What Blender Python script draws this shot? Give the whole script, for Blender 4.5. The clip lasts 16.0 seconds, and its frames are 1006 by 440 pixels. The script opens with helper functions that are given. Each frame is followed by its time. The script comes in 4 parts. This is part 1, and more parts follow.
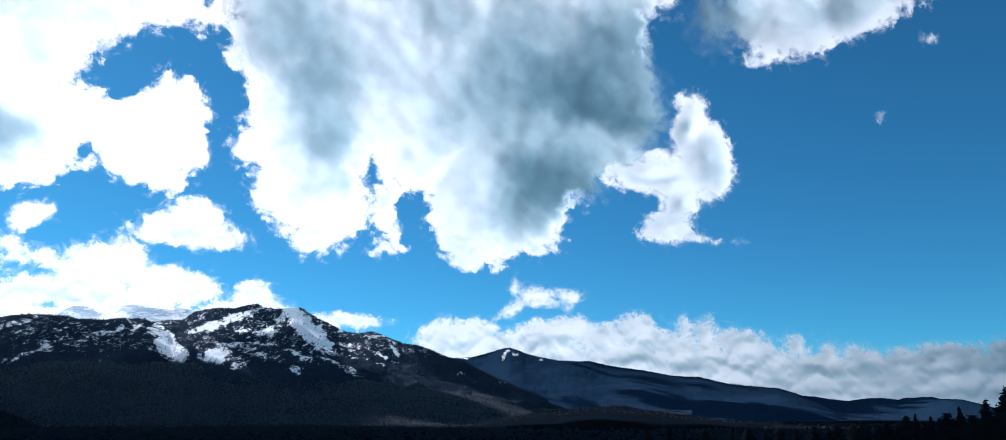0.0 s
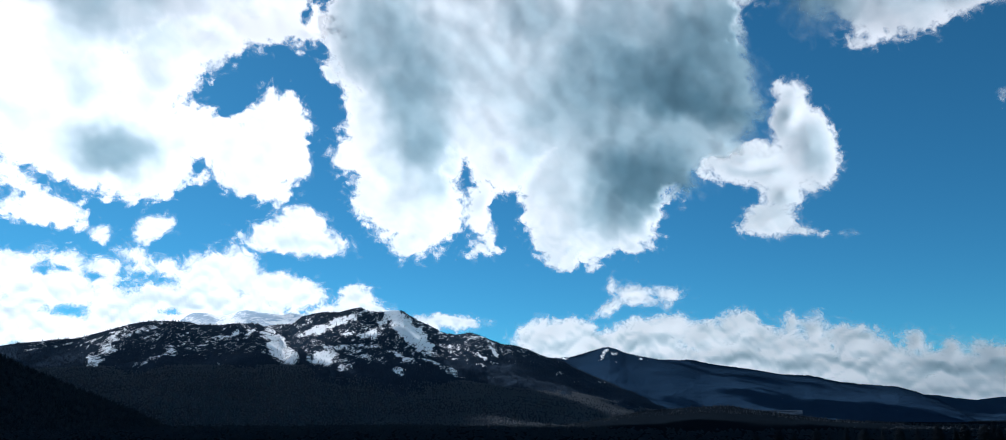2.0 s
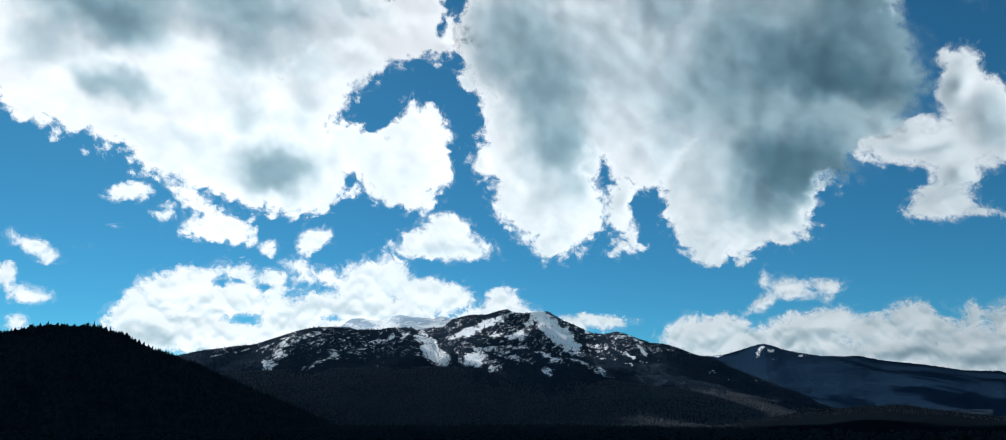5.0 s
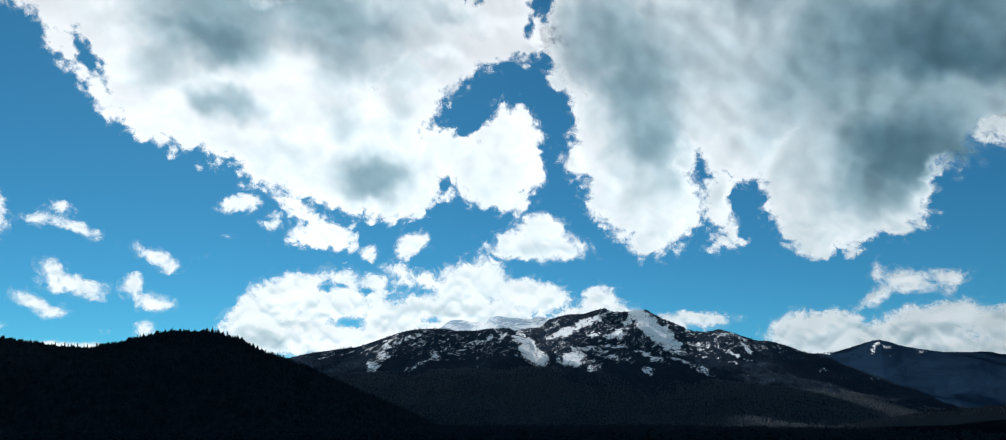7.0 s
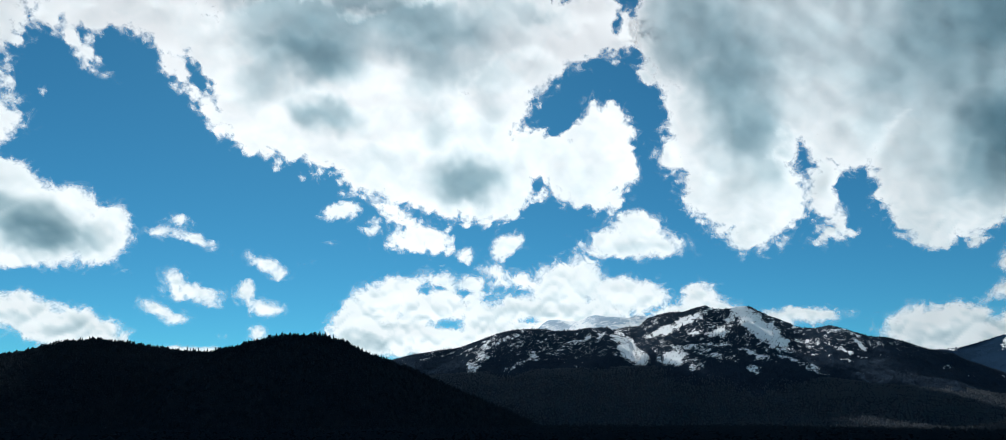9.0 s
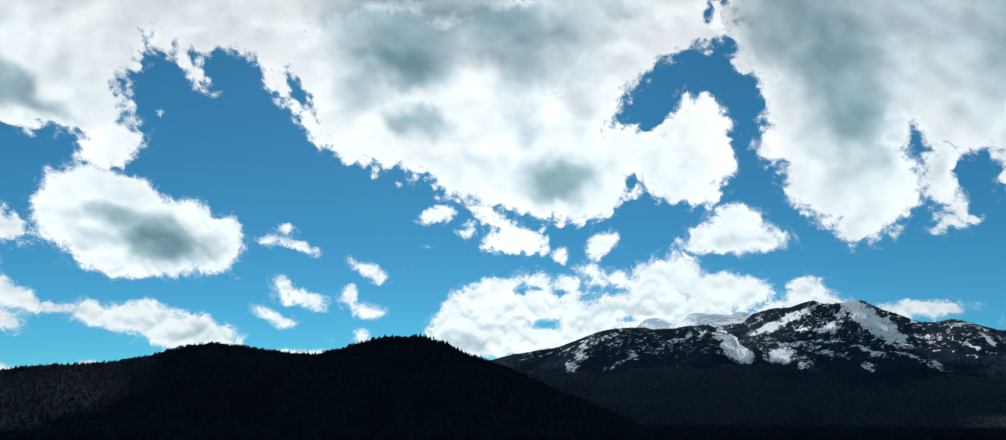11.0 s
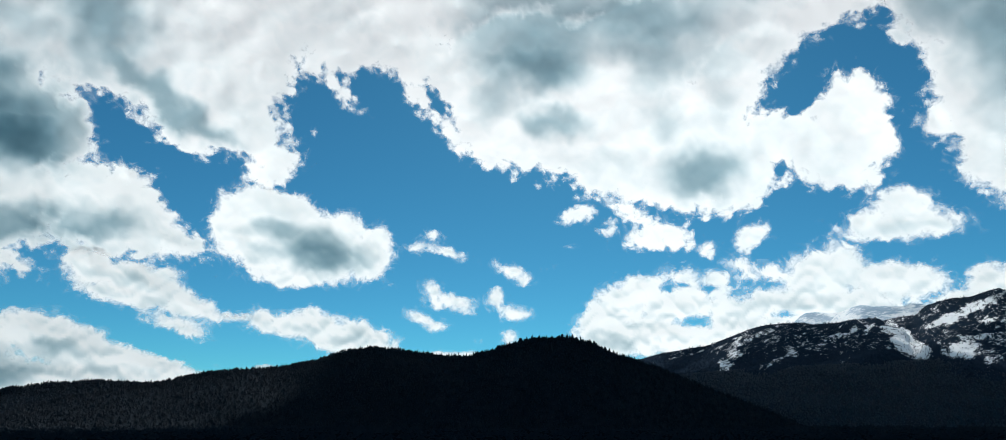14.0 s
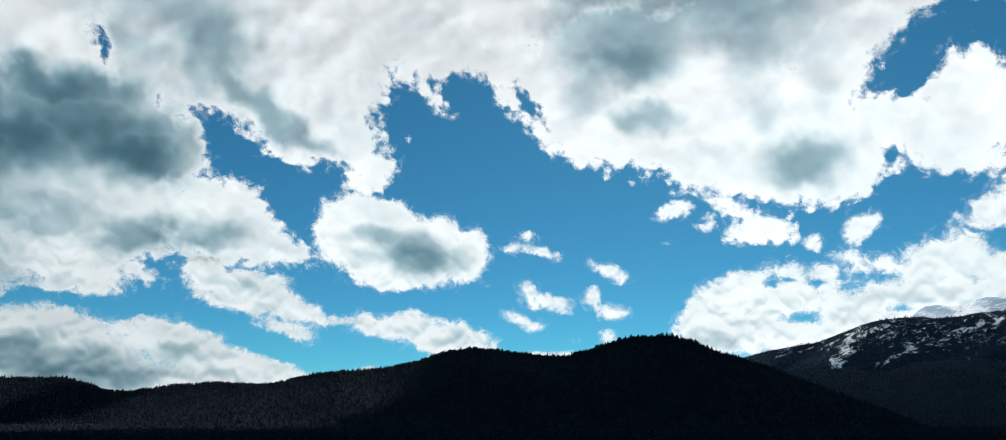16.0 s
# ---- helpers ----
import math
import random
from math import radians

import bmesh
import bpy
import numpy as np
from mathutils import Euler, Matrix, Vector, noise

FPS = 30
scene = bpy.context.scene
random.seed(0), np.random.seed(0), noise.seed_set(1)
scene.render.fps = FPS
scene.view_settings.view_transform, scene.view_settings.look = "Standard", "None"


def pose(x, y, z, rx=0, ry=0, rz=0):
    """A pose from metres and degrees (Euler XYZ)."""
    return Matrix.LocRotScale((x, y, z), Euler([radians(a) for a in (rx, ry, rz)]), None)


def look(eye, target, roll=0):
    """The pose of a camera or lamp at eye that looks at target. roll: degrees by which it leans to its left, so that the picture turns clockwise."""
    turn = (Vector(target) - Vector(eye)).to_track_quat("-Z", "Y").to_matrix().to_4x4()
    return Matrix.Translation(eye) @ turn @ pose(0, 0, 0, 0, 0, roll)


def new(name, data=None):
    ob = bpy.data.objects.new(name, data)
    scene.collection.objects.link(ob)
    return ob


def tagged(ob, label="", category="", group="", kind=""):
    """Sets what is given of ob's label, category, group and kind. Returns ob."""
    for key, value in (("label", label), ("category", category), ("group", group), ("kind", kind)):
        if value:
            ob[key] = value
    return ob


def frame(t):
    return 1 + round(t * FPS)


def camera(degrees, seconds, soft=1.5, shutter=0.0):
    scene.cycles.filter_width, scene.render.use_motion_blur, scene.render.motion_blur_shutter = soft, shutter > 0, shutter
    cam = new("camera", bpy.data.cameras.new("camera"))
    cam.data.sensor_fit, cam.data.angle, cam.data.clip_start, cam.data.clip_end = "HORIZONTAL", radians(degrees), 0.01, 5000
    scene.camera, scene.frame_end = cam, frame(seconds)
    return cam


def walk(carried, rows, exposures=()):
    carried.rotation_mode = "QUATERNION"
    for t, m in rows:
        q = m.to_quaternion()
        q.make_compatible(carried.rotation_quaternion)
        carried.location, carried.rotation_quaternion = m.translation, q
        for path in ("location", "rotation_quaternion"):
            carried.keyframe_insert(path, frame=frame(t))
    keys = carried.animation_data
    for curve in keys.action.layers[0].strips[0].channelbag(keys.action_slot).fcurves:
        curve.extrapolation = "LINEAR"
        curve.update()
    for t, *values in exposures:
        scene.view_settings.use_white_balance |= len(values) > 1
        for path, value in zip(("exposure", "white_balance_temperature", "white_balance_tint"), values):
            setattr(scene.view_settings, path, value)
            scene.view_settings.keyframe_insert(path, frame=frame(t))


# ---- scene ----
# the camera stands still on its drone and turns evenly to the left
EYE, TILT = 24.0, 14.82
cam = camera(68.6, 16.0, soft=0.75)
walk(cam, [(t, pose(0, 0, EYE, 90 + TILT, 0, -0.06 + 3.7625 * t)) for t in (0.0, 4.0, 8.0, 12.0, 16.0)],
     [(0.0, 0.43, 5950, 15), (3.0, 0.1, 6250, 11), (7.0, -0.02, 6450, 8.5), (12.0, -0.04, 6550, 8), (16.0, -0.06, 6600, 8)])

# ---- daylight ----
SUN_LEFT, SUN_UP = 47.0, 34.0
world = bpy.data.worlds.new("sky")
world.use_nodes = True
scene.world = world
wn, wl = world.node_tree.nodes, world.node_tree.links
sky = wn.new("ShaderNodeTexSky")
sky.sky_type, sky.sun_disc = "NISHITA", False
sky.sun_elevation, sky.sun_rotation = radians(SUN_UP), radians(-SUN_LEFT)
sky.air_density, sky.dust_density, sky.ozone_density = 1.0, 0.75, 3.0
sky.altitude = 3000
tint = wn.new("ShaderNodeMix")
tint.data_type, tint.blend_type = "RGBA", "MULTIPLY"
tint.inputs[0].default_value, tint.inputs[7].default_value = 1.0, (0.27, 0.86, 0.94, 1)
wl.new(sky.outputs[0], tint.inputs[6])
wl.new(tint.outputs[2], wn["Background"].inputs[0])
wn["Background"].inputs[1].default_value = 0.078
sun = new("sun", bpy.data.lights.new("sun", "SUN"))
sun.data.energy, sun.data.angle, sun.data.color = 5.3, radians(0.5), (1.0, 0.97, 0.94)
to_sun = Vector((-math.sin(radians(SUN_LEFT)) * math.cos(radians(SUN_UP)), math.cos(radians(SUN_LEFT)) * math.cos(radians(SUN_UP)), math.sin(radians(SUN_UP))))
sun.matrix_world = look(to_sun * 100, (0, 0, 0))


# ---- noise in numpy ----
def lattice(ix, iy, seed):
    h = (ix * 374761393 + iy * 668265263 + seed * 974711) & 0x7FFFFFFF
    h = ((h ^ (h >> 13)) * 1274126177) & 0x7FFFFFFF
    return ((h ^ (h >> 16)) & 0xFFFF) / 65535.0 * 6.2832


def value_noise(x, y, seed):
    """Smooth gradient noise from about -1 to 1, one bump a unit."""
    x, y = np.asarray(x, float), np.asarray(y, float)
    ix, iy = np.floor(x).astype(np.int64), np.floor(y).astype(np.int64)
    fx, fy = x - ix, y - iy
    wx, wy = fx ** 3 * (fx * (6 * fx - 15) + 10), fy ** 3 * (fy * (6 * fy - 15) + 10)
    corner = []
    for dx, dy in ((0, 0), (1, 0), (0, 1), (1, 1)):
        g = lattice(ix + dx, iy + dy, seed)
        corner.append(np.cos(g) * (fx - dx) + np.sin(g) * (fy - dy))
    a, b = corner[0] * (1 - wx) + corner[1] * wx, corner[2] * (1 - wx) + corner[3] * wx
    return 1.5 * (a * (1 - wy) + b * wy)


def fbm(x, y, octaves, seed, gain=0.5):
    total, size = 0.0, 1.0
    for k in range(octaves):
        c, s = math.cos(0.6 * k), math.sin(0.6 * k)
        total = total + size * value_noise((c * x - s * y) * 2 ** k, (s * x + c * y) * 2 ** k, seed + 17 * k)
        size *= gain
    return total


def billow(x, y, octaves, seed, gain=0.5):
    """Rounded bumps with creases between them, about -0.5 to 0.5."""
    total, size = 0.0, 1.0
    for k in range(octaves):
        c, s = math.cos(0.8 * k), math.sin(0.8 * k)
        total = total + size * (1.6 * np.abs(value_noise((c * x - s * y) * 2 ** k, (s * x + c * y) * 2 ** k, seed + 31 * k)) - 0.4)
        size *= gain
    return total


# ---- materials ----
def material(name):
    m = bpy.data.materials.new(name)
    m.use_nodes = True
    m.node_tree.nodes.clear()
    out = m.node_tree.nodes.new("ShaderNodeOutputMaterial")
    return m, m.node_tree.nodes, m.node_tree.links, out


def noise_node(n, l, scale, detail=4.0, rough=0.55, coords=None, twist=0.0):
    t = n.new("ShaderNodeTexNoise")
    t.inputs["Scale"].default_value, t.inputs["Detail"].default_value, t.inputs["Roughness"].default_value = scale, detail, rough
    t.inputs["Distortion"].default_value = twist
    if coords is not None:
        l.new(coords, t.inputs["Vector"])
    return t.outputs[0]


def math_node(n, l, op, a, b=None, c=None, clamp=False):
    t = n.new("ShaderNodeMath")
    t.operation, t.use_clamp = op, clamp
    for k, v in enumerate((a, b, c)):
        if v is None:
            continue
        if isinstance(v, (int, float)):
            t.inputs[k].default_value = v
        else:
            l.new(v, t.inputs[k])
    return t.outputs[0]


def range_node(n, l, value, lo, hi, to_lo=0.0, to_hi=1.0, smooth=True):
    t = n.new("ShaderNodeMapRange")
    t.interpolation_type = "SMOOTHSTEP" if smooth else "LINEAR"
    l.new(value, t.inputs[0])
    for k, v in enumerate((lo, hi, to_lo, to_hi)):
        t.inputs[1 + k].default_value = v
    return t.outputs[0]


def mix_colour(n, l, fac, a, b):
    t = n.new("ShaderNodeMix")
    t.data_type = "RGBA"
    l.new(fac, t.inputs[0])
    for k, v in ((6, a), (7, b)):
        if isinstance(v, tuple):
            t.inputs[k].default_value = (*v, 1)
        else:
            l.new(v, t.inputs[k])
    return t.outputs[2]


def attribute_node(n, name):
    t = n.new("ShaderNodeAttribute")
    t.attribute_name = name
    return t.outputs["Fac"]


def cloud_material():
    """Water droplets that sunlight soaks through; the depth number paints grey shade into their colour; the rim frays
    into tufts and veils.
    """
    m, n, l, out = material("cloud")
    place = n.new("ShaderNodeAttribute")
    place.attribute_name = "place"
    place = place.outputs["Vector"]
    edge, depth, torn = attribute_node(n, "edge"), attribute_node(n, "depth"), attribute_node(n, "torn")
    centred = lambda scale, detail, rough, twist: math_node(n, l, "SUBTRACT", noise_node(n, l, scale, detail, rough, place, twist), 0.5)
    tufts, threads, drift = centred(1.0, 5.0, 0.55, 0.9), centred(4.2, 3.0, 0.5, 1.0), centred(0.7, 5.0, 0.58, 2.2)
    ragged = math_node(n, l, "MULTIPLY_ADD", threads, 0.55, math_node(n, l, "MULTIPLY", tufts, 2.0))
    packed = range_node(n, l, math_node(n, l, "MULTIPLY_ADD", ragged, torn, edge), -0.08, 0.66)
    loose = math_node(n, l, "MULTIPLY_ADD", threads, 0.5, math_node(n, l, "MULTIPLY", drift, 2.8))
    veil = range_node(n, l, math_node(n, l, "MULTIPLY_ADD", loose, torn, edge), -0.3, 1.1, 0.0, 0.6)
    solid = math_node(n, l, "SUBTRACT", 1.0, math_node(n, l, "MULTIPLY", math_node(n, l, "SUBTRACT", 1.0, packed), math_node(n, l, "SUBTRACT", 1.0, veil)))
    soft = noise_node(n, l, 0.15, 4.0, 0.5, place, 0.6)
    wool = noise_node(n, l, 0.5, 4.0, 0.5, place, 0.5)
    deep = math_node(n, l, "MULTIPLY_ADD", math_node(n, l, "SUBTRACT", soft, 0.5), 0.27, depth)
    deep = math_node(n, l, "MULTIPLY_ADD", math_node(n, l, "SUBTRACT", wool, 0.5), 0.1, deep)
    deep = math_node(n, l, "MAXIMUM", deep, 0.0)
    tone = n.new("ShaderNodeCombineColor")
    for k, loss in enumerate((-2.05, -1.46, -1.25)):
        shade_tone = math_node(n, l, "EXPONENT", math_node(n, l, "MULTIPLY", deep, loss))
        l.new(math_node(n, l, "MULTIPLY", shade_tone, 0.91), tone.inputs[k])
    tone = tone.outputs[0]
    through_it = n.new("ShaderNodeBsdfTranslucent")
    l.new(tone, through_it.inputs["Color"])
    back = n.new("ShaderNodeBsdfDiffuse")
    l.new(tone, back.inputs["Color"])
    body = n.new("ShaderNodeMixShader")
    body.inputs[0].default_value = 0.35
    l.new(through_it.outputs[0], body.inputs[1])
    l.new(back.outputs[0], body.inputs[2])
    clear = n.new("ShaderNodeBsdfTransparent")
    whole = n.new("ShaderNodeMixShader")
    l.new(solid, whole.inputs[0])
    l.new(clear.outputs[0], whole.inputs[1])
    l.new(body.outputs[0], whole.inputs[2])
    l.new(whole.outputs[0], out.inputs[0])
    return m


def mist_material():
    """The bright upper side of a cloud: thin mist that lets nearly all the sun through."""
    m, n, l, out = material("cloud_mist")
    clear, glow, mixed = n.new("ShaderNodeBsdfTransparent"), n.new("ShaderNodeBsdfTranslucent"), n.new("ShaderNodeMixShader")
    glow.inputs["Color"].default_value = (0.95, 0.95, 0.95, 1)
    place = n.new("ShaderNodeAttribute")
    place.attribute_name = "place"
    thick = noise_node(n, l, 0.6, 5.0, 0.6, place.outputs["Vector"])
    solid = range_node(n, l, math_node(n, l, "MULTIPLY_ADD", math_node(n, l, "SUBTRACT", thick, 0.5), 4.0, attribute_node(n, "edge")), 1.2, 2.6)
    l.new(math_node(n, l, "MULTIPLY", range_node(n, l, thick, 0.3, 0.7, 0.01, 0.06), solid), mixed.inputs[0])
    l.new(clear.outputs[0], mixed.inputs[1])
    l.new(glow.outputs[0], mixed.inputs[2])
    l.new(mixed.outputs[0], out.inputs[0])
    return m


def land_material(name, low, high, snow=False, scale=0.02):
    """Wooded ground: dark firs and brown bare woods in patches, with snow where the mesh says that it lies."""
    m, n, l, out = material(name)
    geo = n.new("ShaderNodeNewGeometry").outputs["Position"]
    patch = noise_node(n, l, scale * 0.2, 4.0, 0.6, geo)
    grain = noise_node(n, l, scale * 5, 5.0, 0.75, geo)
    mixed = math_node(n, l, "MULTIPLY_ADD", grain, 0.6, math_node(n, l, "MULTIPLY", patch, 0.7))
    colour = mix_colour(n, l, range_node(n, l, mixed, 0.45, 0.85), low, high)
    bump = n.new("ShaderNodeBump")
    bump.inputs["Strength"].default_value, bump.inputs["Distance"].default_value = 0.8, 8.0
    l.new(grain, bump.inputs["Height"])
    if snow:
        # noise along and up the slope, so that bare ribs and fir clumps run downhill
        lie = n.new("ShaderNodeAttribute")
        lie.attribute_name = "lie"
        lie = lie.outputs["Vector"]
        centred = lambda scale, detail, rough, twist: math_node(n, l, "SUBTRACT", noise_node(n, l, scale, detail, rough, lie, twist), 0.5)
        ragged = attribute_node(n, "snow")
        for scale, detail, rough, twist, much in ((0.011, 5.0, 0.7, 0.8, 1.8), (0.045, 4.0, 0.75, 0.8, 3.6), (0.14, 3.0, 0.8, 0.4, 3.8)):
            ragged = math_node(n, l, "MULTIPLY_ADD", centred(scale, detail, rough, twist), much, ragged)
        white = range_node(n, l, ragged, 0.42, 0.9)
        colour = mix_colour(n, l, white, colour, (0.92, 0.94, 0.96))
    b = n.new("ShaderNodeBsdfPrincipled")
    b.inputs["Roughness"].default_value, b.inputs["Specular IOR Level"].default_value = 1.0, 0.0
    l.new(colour, b.inputs["Base Color"])
    l.new(bump.outputs[0], b.inputs["Normal"])
    l.new(b.outputs[0], out.inputs[0])
    return m


CLOUD, MIST = cloud_material(), mist_material()
FIRS = land_material("fir_slope", (0.013, 0.019, 0.026), (0.02, 0.026, 0.032))
# darker copy of the fir tone, cloud shade put into the colour
CLOUD_SHADED = land_material("cloud_shaded_firs", (0.0045, 0.0085, 0.0135), (0.0065, 0.0105, 0.0155))
# foothill ground lifted and turned blue, haze as part of its colour
FOOT = land_material("hazed_foothill_woods", (0.022, 0.031, 0.045), (0.029, 0.037, 0.049))
# blue of distance haze is put into these two wood colours
HAZE_BLUE = land_material("hazed_far_woods", (0.013, 0.034, 0.065), (0.017, 0.039, 0.072))
SECOND = land_material("hazed_woods_and_snow", (0.011, 0.029, 0.058), (0.014, 0.033, 0.064), snow=True)
# the wooded ground is tinted blue for haze; the snow is white
SNOWY = land_material("snow_and_hazed_firs", (0.012, 0.023, 0.04), (0.026, 0.04, 0.06), snow=True)
# snow of the far ridge, with bluish shade and haze as its darker tones
FAR_SNOW = land_material("blue_shaded_snow", (0.3, 0.42, 0.54), (0.5, 0.6, 0.7), snow=True)
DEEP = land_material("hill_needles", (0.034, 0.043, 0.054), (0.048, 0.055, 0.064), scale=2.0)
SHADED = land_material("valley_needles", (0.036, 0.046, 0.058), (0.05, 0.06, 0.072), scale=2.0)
# haze is painted into both tree colours, paler on the foothill
HAZY = land_material("hazed_foothill_trees", (0.095, 0.112, 0.135), (0.125, 0.135, 0.15), scale=2.0)
MOUNTAIN_FIRS = land_material("hazed_mountain_firs", (0.03, 0.045, 0.068), (0.042, 0.058, 0.08), scale=2.0)
BARK = land_material("fir_bark", (0.03, 0.024, 0.018), (0.07, 0.055, 0.045), scale=3.0)


# ---- mesh helpers ----
def slopes(points):
    """The normals of a grid of points."""
    n = np.cross(np.gradient(points, axis=1), np.gradient(points, axis=0))
    return n / np.maximum(1e-9, np.linalg.norm(n, axis=-1, keepdims=True))


def sheet(name, verts, keep, mat, values=None, top=None, top_mat=None):
    """A grid of points as one smooth mesh; keep says which cells are built. values: numbers for each point, by name. top: a second grid of points that closes it behind."""
    rows, cols = verts.shape[:2]
    index = np.arange(rows * cols).reshape(rows, cols)
    quads = np.stack([index[:-1, :-1], index[:-1, 1:], index[1:, 1:], index[1:, :-1]], -1)[keep]
    used = np.unique(quads)
    renumber = np.zeros(rows * cols, int)
    renumber[used] = np.arange(len(used))
    me = bpy.data.meshes.new(name)
    points, faces = verts.reshape(-1, 3)[used], renumber[quads.reshape(-1, 4)]
    if top is not None:
        points, faces = np.concatenate([points, top.reshape(-1, 3)[used]]), np.concatenate([faces, faces[:, ::-1] + len(used)])
        used = np.concatenate([used, used])
    me.from_pydata(points.tolist(), [], faces.tolist())
    for key, v in (values or {}).items():
        if v.ndim == 3:
            me.attributes.new(key, "FLOAT_VECTOR", "POINT").data.foreach_set("vector", v.reshape(-1, 3)[used].reshape(-1).astype(np.float32))
        else:
            me.attributes.new(key, "FLOAT", "POINT").data.foreach_set("value", v.reshape(-1)[used].astype(np.float32))
    me.polygons.foreach_set("use_smooth", [True] * len(me.polygons))
    me.materials.append(mat)
    if top is not None:
        me.materials.append(top_mat)
        me.polygons.foreach_set("material_index", np.repeat([0, 1], len(faces) // 2).astype(np.int32))
    me.update()
    if top is not None:
        # pieces of one cloud share their normals, so that they meet without a crease
        half = used[:len(used) // 2]
        n = np.concatenate([slopes(verts).reshape(-1, 3)[half], -slopes(top).reshape(-1, 3)[half]])
        me.normals_split_custom_set_from_vertices(n.tolist())
    return new(name, me)


def bearing(az, el=0.0):
    """The way to a bearing in degrees, left of north and up."""
    a, e = np.radians(az), np.radians(el)
    return np.stack([-np.sin(a) * np.cos(e), np.cos(a) * np.cos(e), np.sin(e) + 0 * a], -1)


# ---- the land ----
def ridge_height(az, r, knots, distance, front, back, seed, rough):
    """Height of a ridge whose crest stands at a distance, with slopes that fall to the front and the back."""
    ka, ke = np.array(knots).T
    crest = EYE + distance * np.tan(np.radians(np.interp(az, ka, ke)))
    wander = distance + 0.03 * distance * fbm(az / 6.0, 0 * az, 2, seed)
    s = np.where(r < wander, (r - wander + front) / front, (wander + back - r) / back)
    s = np.clip(1.04 - np.sqrt((1 - np.clip(s, 0, 1)) ** 2 + 0.04 ** 2), 0, 1)
    crest = EYE + (crest - EYE) * wander / distance
    side = np.minimum(1, (1 - s) * 5)
    x, y = az * 0.0175 * distance, r
    gully = fbm(x / 420, y / 420, 6, seed + 5) * rough
    return -12 + (crest + 12) * s ** 1.15 + gully * side * np.minimum(1, s * 4)


def land(name, label, category, mat, az_range, r_range, ridges, step=0.1, rows=70, snow=None, kind="", crag=2.0, skirt=False):
    az = np.arange(az_range[0], az_range[1] + step, step)
    r = np.linspace(r_range[0], r_range[1], rows)
    A, R = np.meshgrid(az, r)
    z = np.max([ridge_height(A, R, *ridge) for ridge in ridges], axis=0)
    z = z + crag * fbm(A * 0.0175 * R / 40, R / 40, 3, 77) * np.clip((z + 10) / 40, 0, 1)
    if skirt:
        z[0] = -12
    V = bearing(A) * R[..., None]
    V[..., 2] = z
    values = {"lie": np.stack([A * 0.0175 * R, z, 0.15 * R], -1)}
    if snow:
        values["snow"] = snow(A, np.degrees(np.arctan2(z - EYE, R)), R)
    ob = sheet(name, V, np.ones((rows - 1, len(az) - 1), bool), mat, values)
    return tagged(ob, label, category, kind=kind), (az, r, z)


def patches(az, el, spots, seed, base=0.03):
    """How much snow lies: fields of their own shape, ragged at the rim."""
    best = np.full(az.shape, -1.0)
    wa = az + 0.3 * fbm(az / 0.9, el / 0.5, 5, seed + 1, 0.6)
    we = el + 0.14 * fbm(az / 0.7, el / 0.4, 5, seed + 2, 0.6)
    for a, e, ra, re, turn, much in spots:
        c, s = math.cos(radians(turn)), math.sin(radians(turn))
        u, v = -(wa - a), we - e
        q = np.hypot((c * u + s * v) / ra, (-s * u + c * v) / re)
        best = np.maximum(best, much - 0.9 * q ** 2)
    best = np.maximum(best, np.clip((el - 4.6) * 0.8, -1, 0) + base)
    return best + 0.5 * fbm(az / 0.5, el / 0.35, 5, seed, 0.6)


MAIN = [(-10.3, -1.97), (-5.6, -0.15), (-3.7, 0.87), (-2.3, 1.72), (0.1, 2.58), (2.1, 3.48), (2.8, 3.92), (4.1, 4.22), (4.6, 4.42), (5.7, 4.85), (6.4, 5.1), (7.6, 5.24), (8.2, 5.48), (8.7, 5.68), (9.3, 5.89), (10, 6.1), (10.4, 6.03), (11, 5.96), (11.8, 6), (12.3, 6.15), (12.8, 6.45), (13.5, 6.76), (14.1, 7.01), (14.6, 7.31), (15.1, 7.61), (15.6, 7.73), (16.3, 7.67), (17, 7.56), (17.7, 7.58), (18.1, 7.74), (18.4, 7.89), (18.9, 7.81), (19.3, 7.69), (20, 7.48), (21, 7.46), (22, 7.29), (22.7, 7.07), (23.4, 6.5), (24.6, 6.4), (26.4, 6.3), (28.6, 6.2), (30.3, 5.9), (31.6, 4.8), (34.2, 0.36)]
SPUR = [(20, 0.35), (22.2, 2.66), (23.3, 4.55), (24.2, 5.52), (25.3, 6.16), (25.8, 6.46), (27.6, 6.39), (28.3, 6.25), (29.8, 6.22), (30.8, 6.37), (31.7, 6.38), (33.2, 6.28), (34.2, 6.04), (35.7, 5.5), (37.2, 4.97), (38.2, 4.82), (40.6, 4.46), (43, 3.82), (45.7, 1.73), (48.3, -0.55)]
KNOLL = [(3, -0.09), (6.5, 1.57), (10.3, 3.1), (12.3, 3.81), (14.4, 4.23), (15.7, 4.63), (16.5, 4.97), (18.8, 5.27), (19.7, 5.34), (21.1, 5.41), (22.1, 5.29), (23.1, 4.46), (25.5, 2.69), (28.4, 1.29)]
